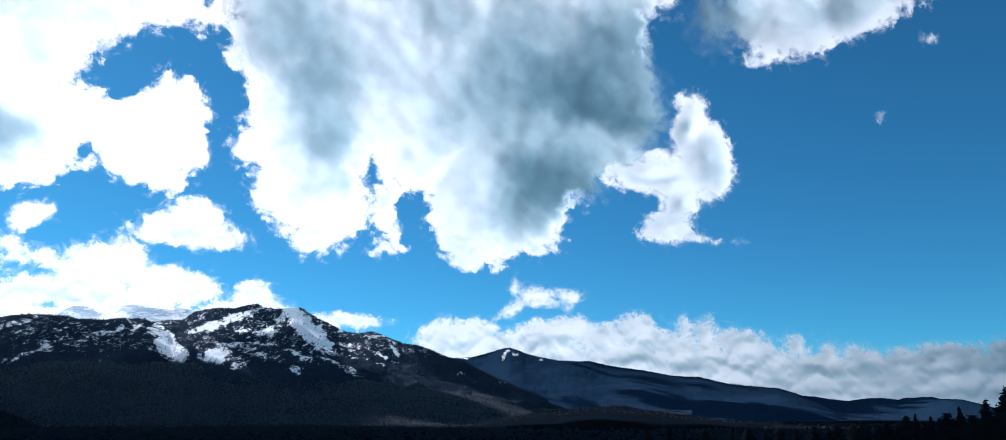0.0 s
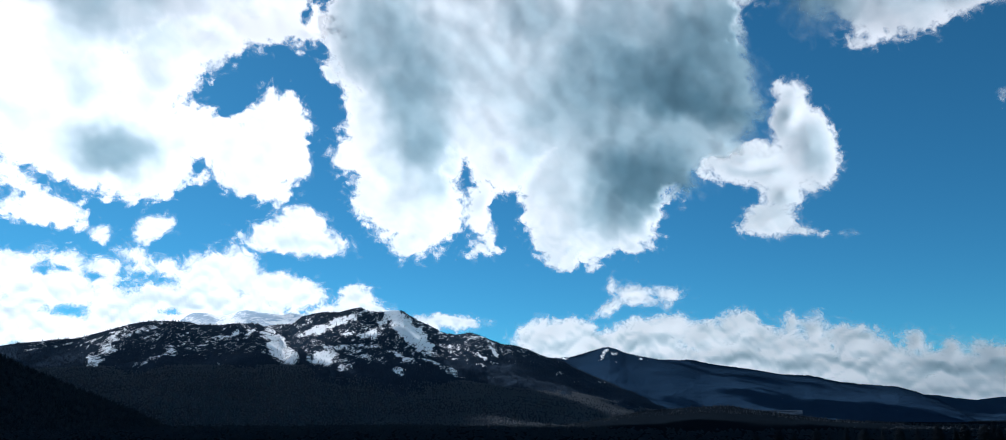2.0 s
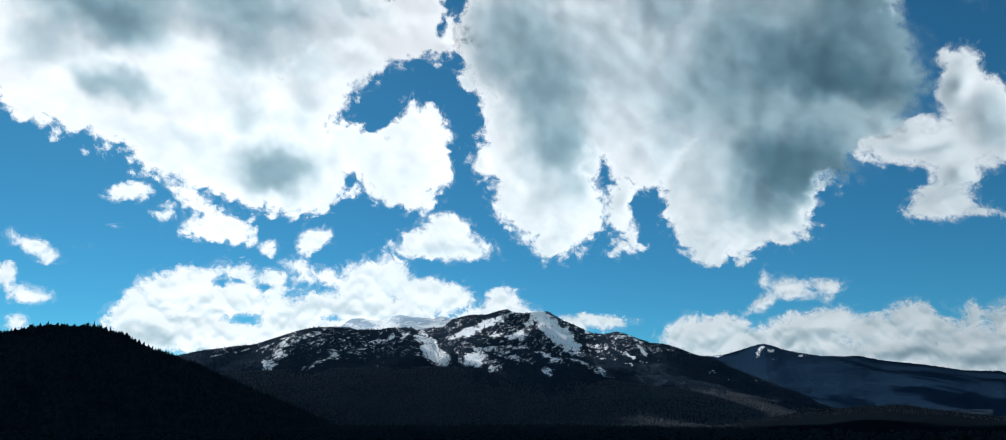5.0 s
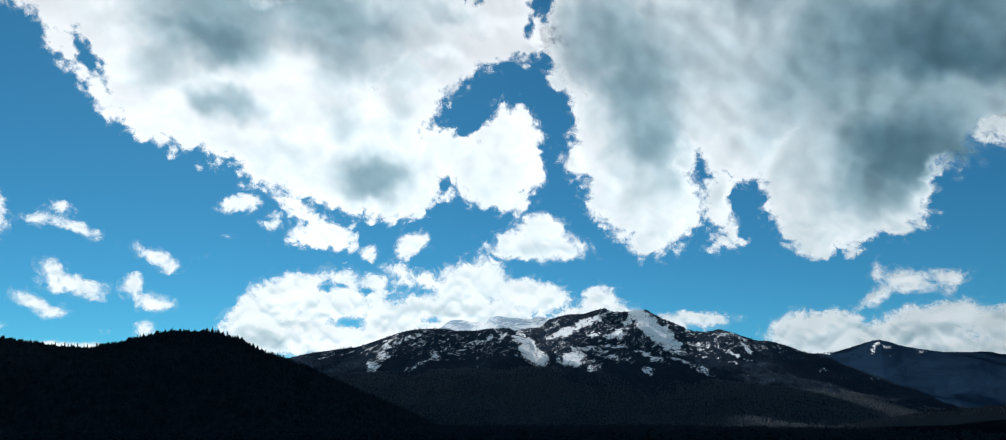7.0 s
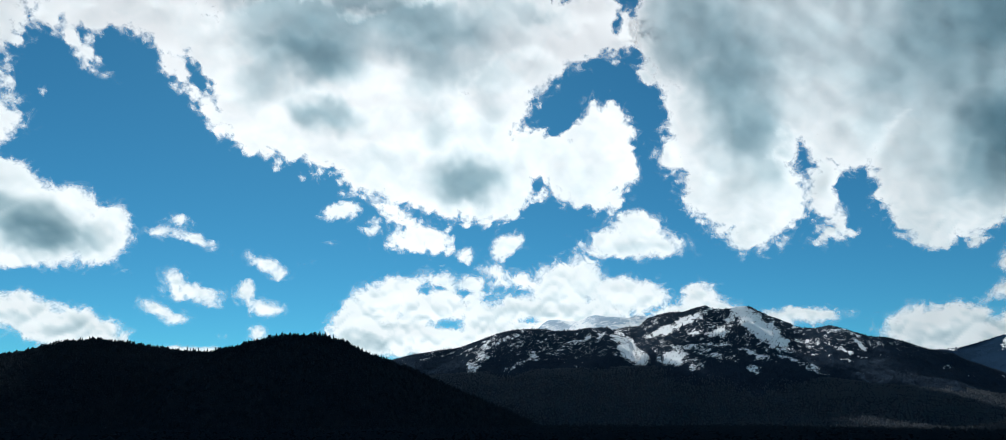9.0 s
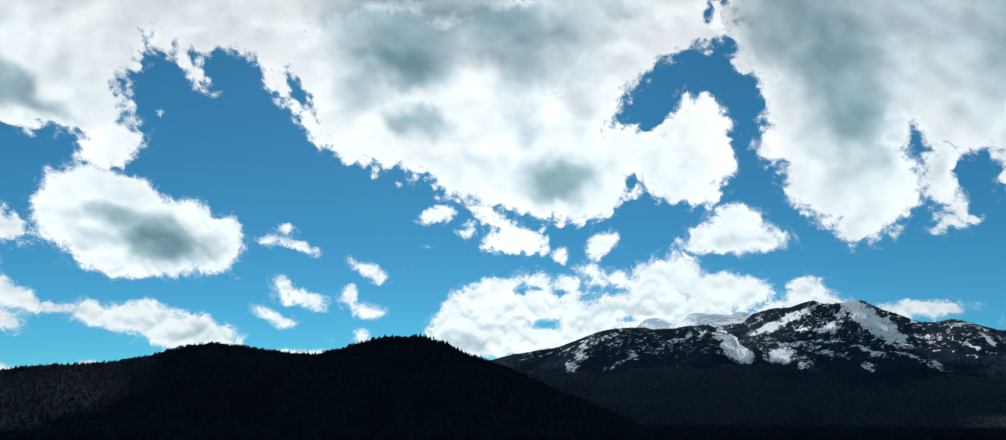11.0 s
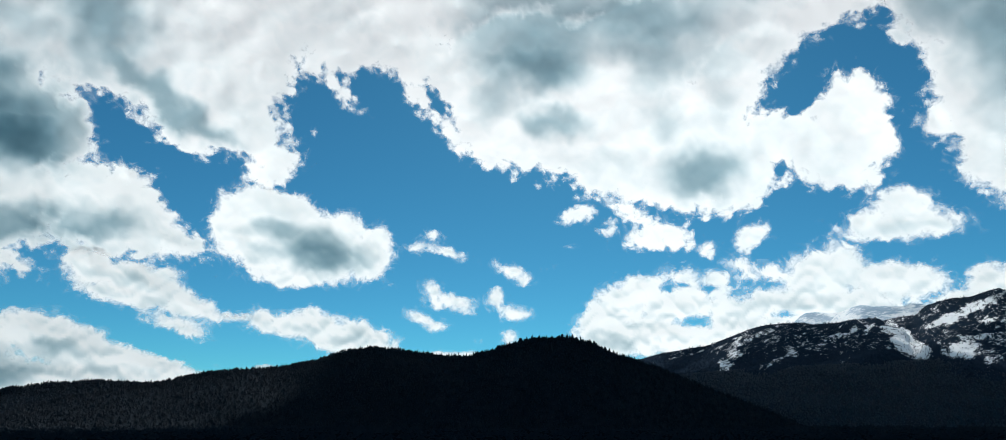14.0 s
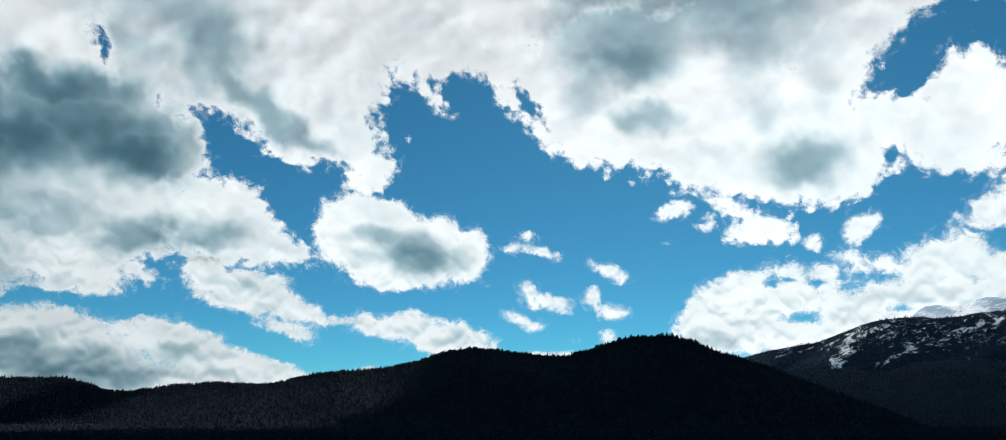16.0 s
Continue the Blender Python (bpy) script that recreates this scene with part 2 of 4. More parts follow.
SUMMIT_SNOW = [(14.7, 6.23, 1.96, 0.54, -42, 2.2), (15.5, 7.06, 0.88, 0.44, -20, 1.3), (14, 5.45, 1.18, 0.29, -15, 2), (12.6, 6.51, 1.27, 0.44, -40, 0.6), (11.7, 5.07, 0.98, 0.15, -5, 1), (9.6, 5.72, 0.98, 0.24, -5, 0.9), (8.4, 5.4, 0.49, 0.15, -30, 0.7), (17.5, 5.99, 0.88, 0.44, 15, 1.25), (16.6, 6.85, 0.73, 0.34, 40, 1.1), (19.3, 5.92, 0.69, 0.2, 10, 1.1), (19, 7.18, 1.08, 0.39, 30, 1), (20.3, 6.61, 1.47, 0.29, 25, 1.35), (21.6, 6.09, 1.08, 0.29, 18, 1.6), (18.3, 7.56, 0.39, 0.2, 30, 1.1)]
CHUTE_SNOW = [(8.2, 4.71, 0.49, 0.15, -45, 1.7), (9.2, 4.32, 0.44, 0.15, -35, 1.5), (9.2, 3.72, 0.49, 0.15, 0, 0.65), (3.2, 3.09, 0.24, 0.1, 0, 1.1), (8.2, 3.92, 0.29, 0.1, 0, 0.7), (2.1, 2.46, 0.24, 0.07, -20, 0.8), (-0, 2.41, 0.24, 0.1, 0, 0.6)]
KNOLL_SNOW = [(20.3, 4.97, 1.96, 0.2, -2, 0.9), (17.7, 5.04, 1.96, 0.15, 3, 0.75), (20.9, 4.11, 0.93, 0.54, 0, 1.55), (19.4, 3.62, 0.69, 0.59, 0, 0.85), (17.7, 4.27, 1.47, 0.44, -10, 0.65), (15.4, 3.21, 0.44, 0.29, 0, 0.9), (15.5, 4.39, 1.96, 0.2, -22, 0.85), (13, 3.92, 1.47, 0.2, -15, 0.75), (11.2, 3.06, 0.98, 0.24, -35, 0.65), (11.3, 4.22, 1.47, 0.15, -8, 0.6)]
SPUR_SNOW = [(24.3, 4.85, 1.32, 0.49, -52, 1.9), (23.2, 4.07, 0.39, 0.49, 0, 1.3), (26, 5.87, 2.45, 0.15, 12, 0.9), (27.7, 5.53, 1.96, 0.2, 16, 0.9), (28.9, 4.94, 2.21, 0.15, 18, 0.85), (30.9, 4.79, 1.23, 0.2, 20, 0.7), (31.4, 4.35, 0.44, 0.29, 0, 1), (32.6, 3.72, 0.98, 0.2, 25, 0.9), (35.6, 4.41, 0.59, 0.64, 45, 0.8), (36.2, 3.5, 0.49, 0.59, 0, 0.9), (34.8, 5.23, 1.18, 0.34, 30, 0.7), (33.1, 5.83, 1.57, 0.24, 14, 0.55), (28.2, 3.55, 0.34, 0.15, 0, 0.7), (24.6, 2.69, 0.39, 0.2, 0, 0.55)]
SNOWFIELDS = SUMMIT_SNOW + CHUTE_SNOW + KNOLL_SNOW + SPUR_SNOW

mountain, mountain_grid = land("snowy_mountain", "broad mountain with snowfields, rock and dark fir woods", "mountain", SNOWY, (-14, 50), (2350, 4250),
    [(MAIN, 3850, 1700, 620, 3, 32), (SPUR, 3420, 1270, 350, 9, 20), (KNOLL, 2980, 880, 310, 15, 15)], step=0.06, rows=150,
    snow=lambda a, e, r: patches(a, e, SNOWFIELDS, 4))
az, r, z = mountain_grid
A, R = np.meshgrid(az, r)
mountain_snow = patches(A, np.degrees(np.arctan2(z - EYE, R)), SNOWFIELDS, 4) 
# white thins in waves along the ridge, which paints the blue shading
far_ridge, _ = land("distant_snow_ridge", "distant pale ridge under snow, blue shading in its colour", "mountain", FAR_SNOW, (19, 36), (3600, 4300),
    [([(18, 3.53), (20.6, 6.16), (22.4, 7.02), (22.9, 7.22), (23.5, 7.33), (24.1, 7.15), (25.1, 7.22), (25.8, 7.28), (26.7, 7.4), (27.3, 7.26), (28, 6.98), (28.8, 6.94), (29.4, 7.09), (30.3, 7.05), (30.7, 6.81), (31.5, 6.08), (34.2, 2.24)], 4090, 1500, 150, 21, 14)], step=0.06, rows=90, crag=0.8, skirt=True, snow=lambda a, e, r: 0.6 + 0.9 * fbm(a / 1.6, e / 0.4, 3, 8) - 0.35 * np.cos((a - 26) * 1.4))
second, second_grid = land("wooded_mountain", "long dark wooded mountain with a small snowy tip, blue haze in its colour", "mountain", SECOND, (-30, 12), (3200, 4860),
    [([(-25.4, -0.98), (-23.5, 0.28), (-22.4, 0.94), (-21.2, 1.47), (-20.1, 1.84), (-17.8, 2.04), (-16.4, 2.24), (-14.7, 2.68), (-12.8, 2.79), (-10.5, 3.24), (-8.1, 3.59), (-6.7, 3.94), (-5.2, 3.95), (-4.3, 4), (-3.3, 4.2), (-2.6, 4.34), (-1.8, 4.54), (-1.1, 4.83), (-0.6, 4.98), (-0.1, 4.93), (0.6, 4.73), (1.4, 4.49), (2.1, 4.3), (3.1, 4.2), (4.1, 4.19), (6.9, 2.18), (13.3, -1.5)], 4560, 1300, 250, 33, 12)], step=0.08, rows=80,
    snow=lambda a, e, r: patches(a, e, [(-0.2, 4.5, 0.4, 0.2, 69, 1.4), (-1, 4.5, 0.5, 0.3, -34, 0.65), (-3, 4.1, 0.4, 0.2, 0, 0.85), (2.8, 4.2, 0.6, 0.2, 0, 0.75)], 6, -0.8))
low, _ = land("far_hill", "low far wooded hill, blue haze in its colour", "hill", HAZE_BLUE, (-45, -18), (3900, 4900),
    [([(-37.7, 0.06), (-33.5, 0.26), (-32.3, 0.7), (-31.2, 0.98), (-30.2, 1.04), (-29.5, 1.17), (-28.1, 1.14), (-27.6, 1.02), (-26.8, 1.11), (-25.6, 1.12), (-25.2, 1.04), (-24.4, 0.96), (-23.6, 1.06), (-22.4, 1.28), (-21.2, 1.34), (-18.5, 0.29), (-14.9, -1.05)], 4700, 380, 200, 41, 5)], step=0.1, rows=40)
foot, foot_grid = land("foothill", "dark foothill under bare brown woods and firs", "hill", FOOT, (-26, 56), (1300, 3400),
    [([(-14.8, -1.49), (-8.5, -0.43), (-3.7, 0.31), (2.1, 1.63), (7.1, 2.02), (11.5, 2.62), (16.1, 3.23), (20.9, 3.56), (27.7, 3.43), (33.5, 3.26), (38.7, 2.93), (45.4, 1.9), (52.7, -0.1)], 2780, 880, 520, 55, 14)], step=0.1, rows=90)
near, near_grid = land("low_wooded_hill", "low dark hill covered in woods", "hill", CLOUD_SHADED, (-46, 12), (1000, 2400),
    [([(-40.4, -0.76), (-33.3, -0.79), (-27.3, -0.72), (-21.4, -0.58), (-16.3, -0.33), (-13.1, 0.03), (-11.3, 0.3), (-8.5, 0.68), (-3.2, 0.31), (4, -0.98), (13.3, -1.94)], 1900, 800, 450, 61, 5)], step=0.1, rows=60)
hill, hill_grid = land("wooded_hill", "near-black steep hill covered in firs", "hill", FIRS, (20, 92), (900, 3000),
    [([(20.4, -3.94), (26.1, -2.59), (28.7, -1.69), (31.1, -0.73), (34.7, 0.72), (37.8, 2.04), (40.2, 3.06), (42.4, 3.92), (44.1, 4.42), (45.9, 5.31), (47.7, 5.73), (50.6, 5.64), (53.1, 4.91), (54.5, 4.49), (56, 4.02), (57.5, 3.16), (60.4, 0.8), (64.2, -1.52)], 2000, 600, 600, 71, 8), ([(39, -1.85), (43.1, 0.31), (47.5, 2.62), (51.6, 3.84), (55, 4.3), (57, 4.31), (59.9, 4.7), (62.4, 4.89), (64.3, 4.69), (66.3, 4.01), (69.1, 3.37), (72.9, 3.05), (75.2, 2.69), (76.5, 2.27), (78.2, 1.84), (82.5, 1.18), (86.3, -0.12), (89.9, -1.31)], 2350, 600, 600, 75, 8)], step=0.08, rows=90)
ridge, ridge_grid = land("wooded_ridge", "long dark ridge covered in firs", "hill", CLOUD_SHADED, (74, 112), (1800, 3600),
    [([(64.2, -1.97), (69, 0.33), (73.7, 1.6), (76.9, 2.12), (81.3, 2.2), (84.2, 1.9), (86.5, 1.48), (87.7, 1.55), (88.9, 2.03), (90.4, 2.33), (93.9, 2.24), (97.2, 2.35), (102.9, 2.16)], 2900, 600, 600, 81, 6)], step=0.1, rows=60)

# the valley floor, one sheet out to the horizon
az, r = np.linspace(0, 360, 181), np.concatenate([[0.0], np.geomspace(5, 4950, 60)])
A, R = np.meshgrid(az, r)
V = bearing(A) * R[..., None]
V[..., 2] = 1.5 * fbm(V[..., 0] / 150, V[..., 1] / 150, 3, 2) * np.minimum(1, R / 300) - 1.5
tagged(sheet("ground", V, np.ones((len(r) - 1, 180), bool), CLOUD_SHADED), "dark valley floor of woods and fields", "ground", kind="structure")


# ---- trees ----
def fir_mesh(tiers, sides, seed):
    """A unit fir as points and faces: ragged tiers of drooping boughs round a tapered stem."""
    rng = random.Random(seed)
    verts, faces = [], []
    for k in range(tiers):
        u = k / tiers
        top, base = min(1.0, u + 1.7 / tiers), 0.08 + 0.9 * u
        wide = 0.16 * (1 - u) ** 0.8 + 0.015
        start = len(verts)
        verts.append((0, 0, max(top, base + 0.05)))
        spin = rng.random() * 6
        for j in range(sides):
            w = wide * rng.uniform(0.6, 1.15)
            a = spin + 6.2832 * j / sides
            verts.append((w * math.cos(a), w * math.sin(a), base + rng.uniform(-0.02, 0.03)))
        faces += [(start, start + 1 + j, start + 1 + (j + 1) % sides) for j in range(sides)]
    start = len(verts)
    verts += [(0.012 * math.cos(a), 0.012 * math.sin(a), z) for z in (0, 0.3) for a in (0, 2.1, 4.2)]
    faces += [(start + j, start + (j + 1) % 3, start + 3 + (j + 1) % 3, start + 3 + j) for j in range(3)]
    return np.array(verts), faces


def woods(name, label, spots, height, tiers=4, sides=5, seed=0, mat=SHADED, broad=1.0):
    """Many small firs as one far wood. spots: rows of x, y, z."""
    rng = np.random.default_rng(seed)
    spots = np.array(spots)
    pick = rng.integers(0, 5, len(spots))
    points, corners, count = [], [], 0
    for k in range(5):
        v, f = fir_mesh(tiers, sides, seed + k)
        f = np.array([q for q in f if len(q) == 3])
        v = v[:f.max() + 1]
        here = spots[pick == k]
        tall = height * rng.choice([0.3, 0.4, 0.4, 0.5, 0.5, 0.6, 0.7, 0.9, 1.15], len(here)) * rng.uniform(0.85, 1.1, len(here))
        wide = broad * (height * 0.35 + tall * rng.uniform(0.5, 1.3, len(here)))
        p = v[None] * np.stack([wide, wide, tall], -1)[:, None] + (here - (0, 0, 0.5))[:, None]
        points.append(p.reshape(-1, 3))
        corners.append((f[None] + (count + len(v) * np.arange(len(here)))[:, None, None]).reshape(-1))
        count += len(v) * len(here)
    points, corners = np.concatenate(points), np.concatenate(corners)
    me = bpy.data.meshes.new(name)
    me.vertices.add(len(points))
    me.vertices.foreach_set("co", points.reshape(-1).astype(np.float32))
    me.loops.add(len(corners))
    me.loops.foreach_set("vertex_index", corners.astype(np.int32))
    me.polygons.add(len(corners) // 3)
    me.polygons.foreach_set("loop_start", np.arange(0, len(corners), 3, dtype=np.int32))
    me.update(calc_edges=True)
    me.materials.append(mat)
    return tagged(new(name, me), label, "woods", kind="stuff")


def crest_spots(grid, count, seed, spread, az_range, clump=0.0):
    """Places along the crest of a hill and a little down its slopes."""
    az, r, z = grid
    rng = random.Random(seed)
    el = np.arctan2(z - EYE, r[:, None])
    top = el.argmax(axis=0)
    spots = []
    while len(spots) < count:
        a = rng.uniform(*az_range)
        if rng.random() < clump * (0.5 + 0.5 * float(value_noise(a * 1.3, 0.5, seed))):
            continue
        i = int((a - az[0]) / (az[1] - az[0]))
        j = min(len(r) - 1, max(0, int(top[i] + rng.gauss(-0.3, 1) * spread)))
        p = bearing(a) * r[j]
        spots.append((p[0], p[1], z[j, i]))
    return spots


def slope_spots(grid, count, seed, az_range, r_range, bare=-9.0, avoid=None):
    """Places over a hill's face, in clumps with gaps, evenly by area."""
    az, r, z = grid
    rng = np.random.default_rng(seed)
    n = count * 4
    a = rng.uniform(*az_range, n)
    q = np.sqrt(rng.uniform(r_range[0] ** 2, r_range[1] ** 2, n))
    fi, fj = (a - az[0]) / (az[1] - az[0]), (q - r[0]) / (r[1] - r[0])
    i, j = np.clip(fi.astype(int), 0, len(az) - 2), np.clip(fj.astype(int), 0, len(r) - 2)
    u, v = fi - i, fj - j
    h = (z[j, i] * (1 - u) + z[j, i + 1] * u) * (1 - v) + (z[j + 1, i] * (1 - u) + z[j + 1, i + 1] * u) * v
    p = bearing(a) * q[:, None]
    p[:, 2] = h
    good = (fbm(p[:, 0] / 130, p[:, 1] / 130, 3, seed) > bare) & (h > -6)
    if avoid is not None:
        good &= (avoid[j, i] < 0.5) | (rng.random(n) < 0.25)
    return p[good][:count]


woods("fir_wood", "fir trees along the crest of the near-black hill", crest_spots(hill_grid, 3200, 5, 1.4, (33, 84), 0.85), 9.5, seed=11, mat=DEEP, broad=1.9)
woods("fir_wood", "dense firs over the face of the near-black hill", slope_spots(hill_grid, 22000, 15, (24, 90), (1350, 2400)), 9, tiers=2, sides=4, seed=21, mat=DEEP, broad=2.0)
woods("fir_wood", "fir trees along the crest of the dark ridge", crest_spots(ridge_grid, 3500, 6, 1.4, (74, 108), 0.7), 11, seed=12, mat=SHADED, broad=2.0)
woods("fir_wood", "dense firs over the dark ridge", slope_spots(ridge_grid, 9000, 16, (74, 110), (2300, 2950)), 9, tiers=2, sides=4, seed=22, mat=SHADED, broad=2.0)
woods("mountain_wood", "fir trees scattered over the snowy mountain", slope_spots(mountain_grid, 36000, 7, (-8, 49), (2400, 3870), -0.45, mountain_snow), 8.5, tiers=2, sides=4, seed=13, mat=MOUNTAIN_FIRS)
woods("mountain_wood", "fir trees on the long wooded mountain", slope_spots(second_grid, 12000, 8, (-29, 9), (4250, 4600)), 6, tiers=2, sides=4, seed=14, mat=HAZE_BLUE, broad=2.2)
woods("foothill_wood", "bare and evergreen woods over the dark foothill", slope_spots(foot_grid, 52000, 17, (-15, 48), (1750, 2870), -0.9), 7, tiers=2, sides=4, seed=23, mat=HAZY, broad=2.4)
valley = np.random.default_rng(3)
va, vr = valley.uniform(-45, 110, 30000), np.sqrt(valley.uniform(520 ** 2, 2300 ** 2, 30000))
floor_spots = bearing(va) * vr[:, None]
floor_spots[:, 2] = -1.5
woods("valley_wood", "dark woods over the valley floor", floor_spots, 5.5, tiers=2, sides=6, seed=31, mat=SHADED, broad=4)
woods("foothill_wood", "dark woods over the low hill", slope_spots(near_grid, 2500, 9, (-45, 12), (1700, 1950)), 5, tiers=3, sides=4, seed=15, mat=SHADED, broad=2.2)


# ---- the firs close by ----
def fir_parts(seed):
    """The trunk and the crown of a fir one metre tall: a tapered stem and drooping, ragged boughs made of small sprays."""
    rng = random.Random(seed)
    bm = bmesh.new()
    bmesh.ops.create_cone(bm, cap_ends=True, segments=7, radius1=0.014, radius2=0.0012, depth=1, matrix=Matrix.Translation((0, 0, 0.5)))
    stem = bpy.data.meshes.new("trunk")
    bm.to_mesh(stem)
    stem.materials.append(BARK)
    verts, faces = [], []
    broad = (0.14, 0.2, 0.27, 0.18)[seed % 4]
    z = 0.12
    while z < 0.985:
        reach = broad * (1 - z) ** (0.75 if seed % 4 != 2 else 0.5) * rng.uniform(0.88, 1.05) + 0.006
        for k in range(13 if z < 0.9 else 8):
            a, out = rng.uniform(0, 6.283), reach * rng.uniform(0.4, 1.15)
            droop, lift = rng.uniform(0.15, 0.6) * (1 - z), rng.uniform(-0.014, 0.014)
            for g in range(7):
                f = (g + rng.random()) / 7
                d, side = out * f, rng.uniform(-0.28, 0.28) * out * (1 - 0.5 * f)
                c, s = math.cos(a), math.sin(a)
                x, y, h = d * c - side * s, d * s + side * c, z + lift - droop * d + 0.1 * d * f
                w = 0.2 * out * (1.2 - 0.7 * f) + 0.006
                n = len(verts)
                for t in range(4):
                    ta = 1.57 * t + rng.random()
                    verts.append((x + w * math.cos(ta), y + w * math.sin(ta), h + rng.uniform(-0.5, 0.25) * w))
                verts.append((x, y, h + 0.55 * w))
                faces += [(n + t, n + (t + 1) % 4, n + 4) for t in range(4)]
        z += 0.015 * (1.25 - 0.5 * z)
    crown = bpy.data.meshes.new("crown")
    crown.from_pydata(verts, [], faces)
    crown.materials.append(SHADED)
    return stem, crown


FIR_KINDS = [fir_parts(k) for k in range(4)]


def fir_tree(x, y, base, tall, kind, label="dark fir tree standing in the valley woods"):
    tree = tagged(new("fir_tree"), label, "tree", "firs close by")
    tree.matrix_world = Matrix.LocRotScale((x, y, base), Euler((0, 0, 1.7 * x + y)), (tall, tall, tall))
    for name, mesh in zip(("trunk", "crown"), FIR_KINDS[kind]):
        new(name, mesh).parent = tree
    return tree


fir_tree(83, 125, -1.6, 30.4, 0, "tall dark fir tree rising above the valley woods")
fir_tree(86, 135, -1.6, 28.5, 3)
fir_tree(82, 126, -1.6, 27.5, 1)
fir_tree(80, 121, -1.6, 29, 1)
fir_tree(85, 124, -1.6, 29.5, 0)
fir_tree(91, 144, -1.6, 27.1, 1)
fir_tree(100, 162, -1.6, 25.7, 2)
fir_tree(134, 223, -1.6, 28.3, 3)
fir_tree(119, 197, -1.6, 25.4, 1)
fir_tree(122, 207, -1.6, 25, 1)
fir_tree(131, 225, -1.6, 26.3, 2)
fir_tree(134, 234, -1.6, 24.9, 1)
fir_tree(137, 244, -1.6, 25.7, 3)
fir_tree(135, 245, -1.6, 24.1, 1)
fir_tree(143, 264, -1.6, 26.2, 3)
fir_tree(140, 265, -1.6, 25.5, 2)
fir_tree(138, 266, -1.6, 23.8, 1)
fir_tree(137, 256, -1.6, 23.6, 1)
fir_tree(148, 295, -1.6, 23.1, 2)
fir_tree(145, 296, -1.6, 22.4, 1)
fir_tree(153, 326, -1.6, 23.4, 3)
fir_tree(146, 318, -1.6, 22.1, 2)
fir_tree(146, 307, -1.6, 22.3, 1)
fir_tree(152, 348, -1.6, 21.8, 2)
fir_tree(149, 350, -1.6, 21, 1)
fir_tree(143, 352, -1.6, 21.2, 2)
fir_tree(143, 374, -1.6, 20.3, 1)
fir_tree(136, 376, -1.6, 20, 2)
fir_tree(136, 398, -1.6, 19.4, 1)
fir_tree(128, 400, -1.6, 19, 2)
fir_tree(120, 402, -1.6, 19.9, 3)
fir_tree(107, 406, -1.6, 19.2, 2)
fir_tree(99, 418, -1.6, 18.4, 1)
fir_tree(89, 410, -1.6, 18.5, 2)
fir_tree(115, 414, -1.6, 17.8, 1)
fir_tree(82, 432, -1.6, 16.7, 2)
fir_tree(104, 171, -1.6, 24.3, 1)
fir_tree(95, 153, -1.6, 24.9, 2)
fir_tree(89, 139, -1.6, 25.8, 1)
fir_tree(115, 199, -1.6, 23.4, 2)
fir_tree(116, 210, -1.6, 23, 1)
fir_tree(118, 220, -1.6, 22.5, 2)
fir_tree(119, 231, -1.6, 22, 1)
fir_tree(119, 242, -1.6, 21.4, 2)
fir_tree(123, 262, -1.6, 20.6, 1)


def crest_fir(a, tall, kind):
    """A fir that stands out on the crest of the near-black hill."""
    az, r, z = hill_grid
    i = int(round((a - az[0]) / (az[1] - az[0])))
    j = int(np.argmax(np.arctan2(z[:, i] - EYE, r)))
    p = bearing(a) * r[j]
    fir_tree(float(p[0]), float(p[1]), float(z[j, i]) - 1.0, tall, kind, "tall dark fir tree on the crest of the hill")


for k, (a, tall) in enumerate([(57.29, 13), (56.75, 17), (56.35, 12), (56.01, 18), (55.42, 14), (54.2, 11), (48.11, 12), (47.68, 16), (47.26, 13), (46.66, 15), (45.96, 11), (61.32, 11), (62.9, 13), (62.45, 10), (44.49, 12), (52.5, 12), (50.34, 13)]):
    crest_fir(a, tall, (1, 3, 2, 0)[k % 4])


# ---- clouds ----
STEP = 0.15


def blob(u, v, ra, re, turn):
    c, s = math.cos(radians(turn)), math.sin(radians(turn))
    return (1 - np.hypot((c * u + s * v) / ra, (-s * u + c * v) / re)) * math.sqrt(ra * re) * (min(ra, re) / max(ra, re)) ** 0.25


def heap_field(x, y, puffs, holes):
    """How deep inside a heap of puffs a place lies, in degrees; negative outside it."""
    field = np.full(x.shape, -9.0)
    for a, e, ra, re, turn in puffs:
        f = blob(-(x - a) * math.cos(radians(e)), y - e, ra, re, turn)
        top = np.maximum(field, f)
        field = top + 0.25 * np.log(np.exp((field - top) / 0.25) + np.exp((f - top) / 0.25))
    for a, e, ra, re, turn in holes:
        field = np.minimum(field, -1.3 * blob(-(x - a) * math.cos(radians(e)), y - e, ra, re, turn))
    return field


cloud_count = [0]


def pieces(keep, least):
    """The cells of a grid, split into their islands, largest first; crumbs are left out."""
    tag = np.zeros(keep.shape, int)
    found = []
    for start in zip(*np.nonzero(keep)):
        if tag[start]:
            continue
        k = len(found) + 1
        tag[start], todo, size = k, [start], 0
        while todo:
            y, x = todo.pop()
            size += 1
            for p in ((y + 1, x), (y - 1, x), (y, x + 1), (y, x - 1)):
                if 0 <= p[0] < keep.shape[0] and 0 <= p[1] < keep.shape[1] and keep[p] and not tag[p]:
                    tag[p] = k
                    todo.append(p)
        found.append((size, k))
    found.sort(reverse=True)
    return [tag == k for n, (size, k) in enumerate(found) if n == 0 or size >= least]


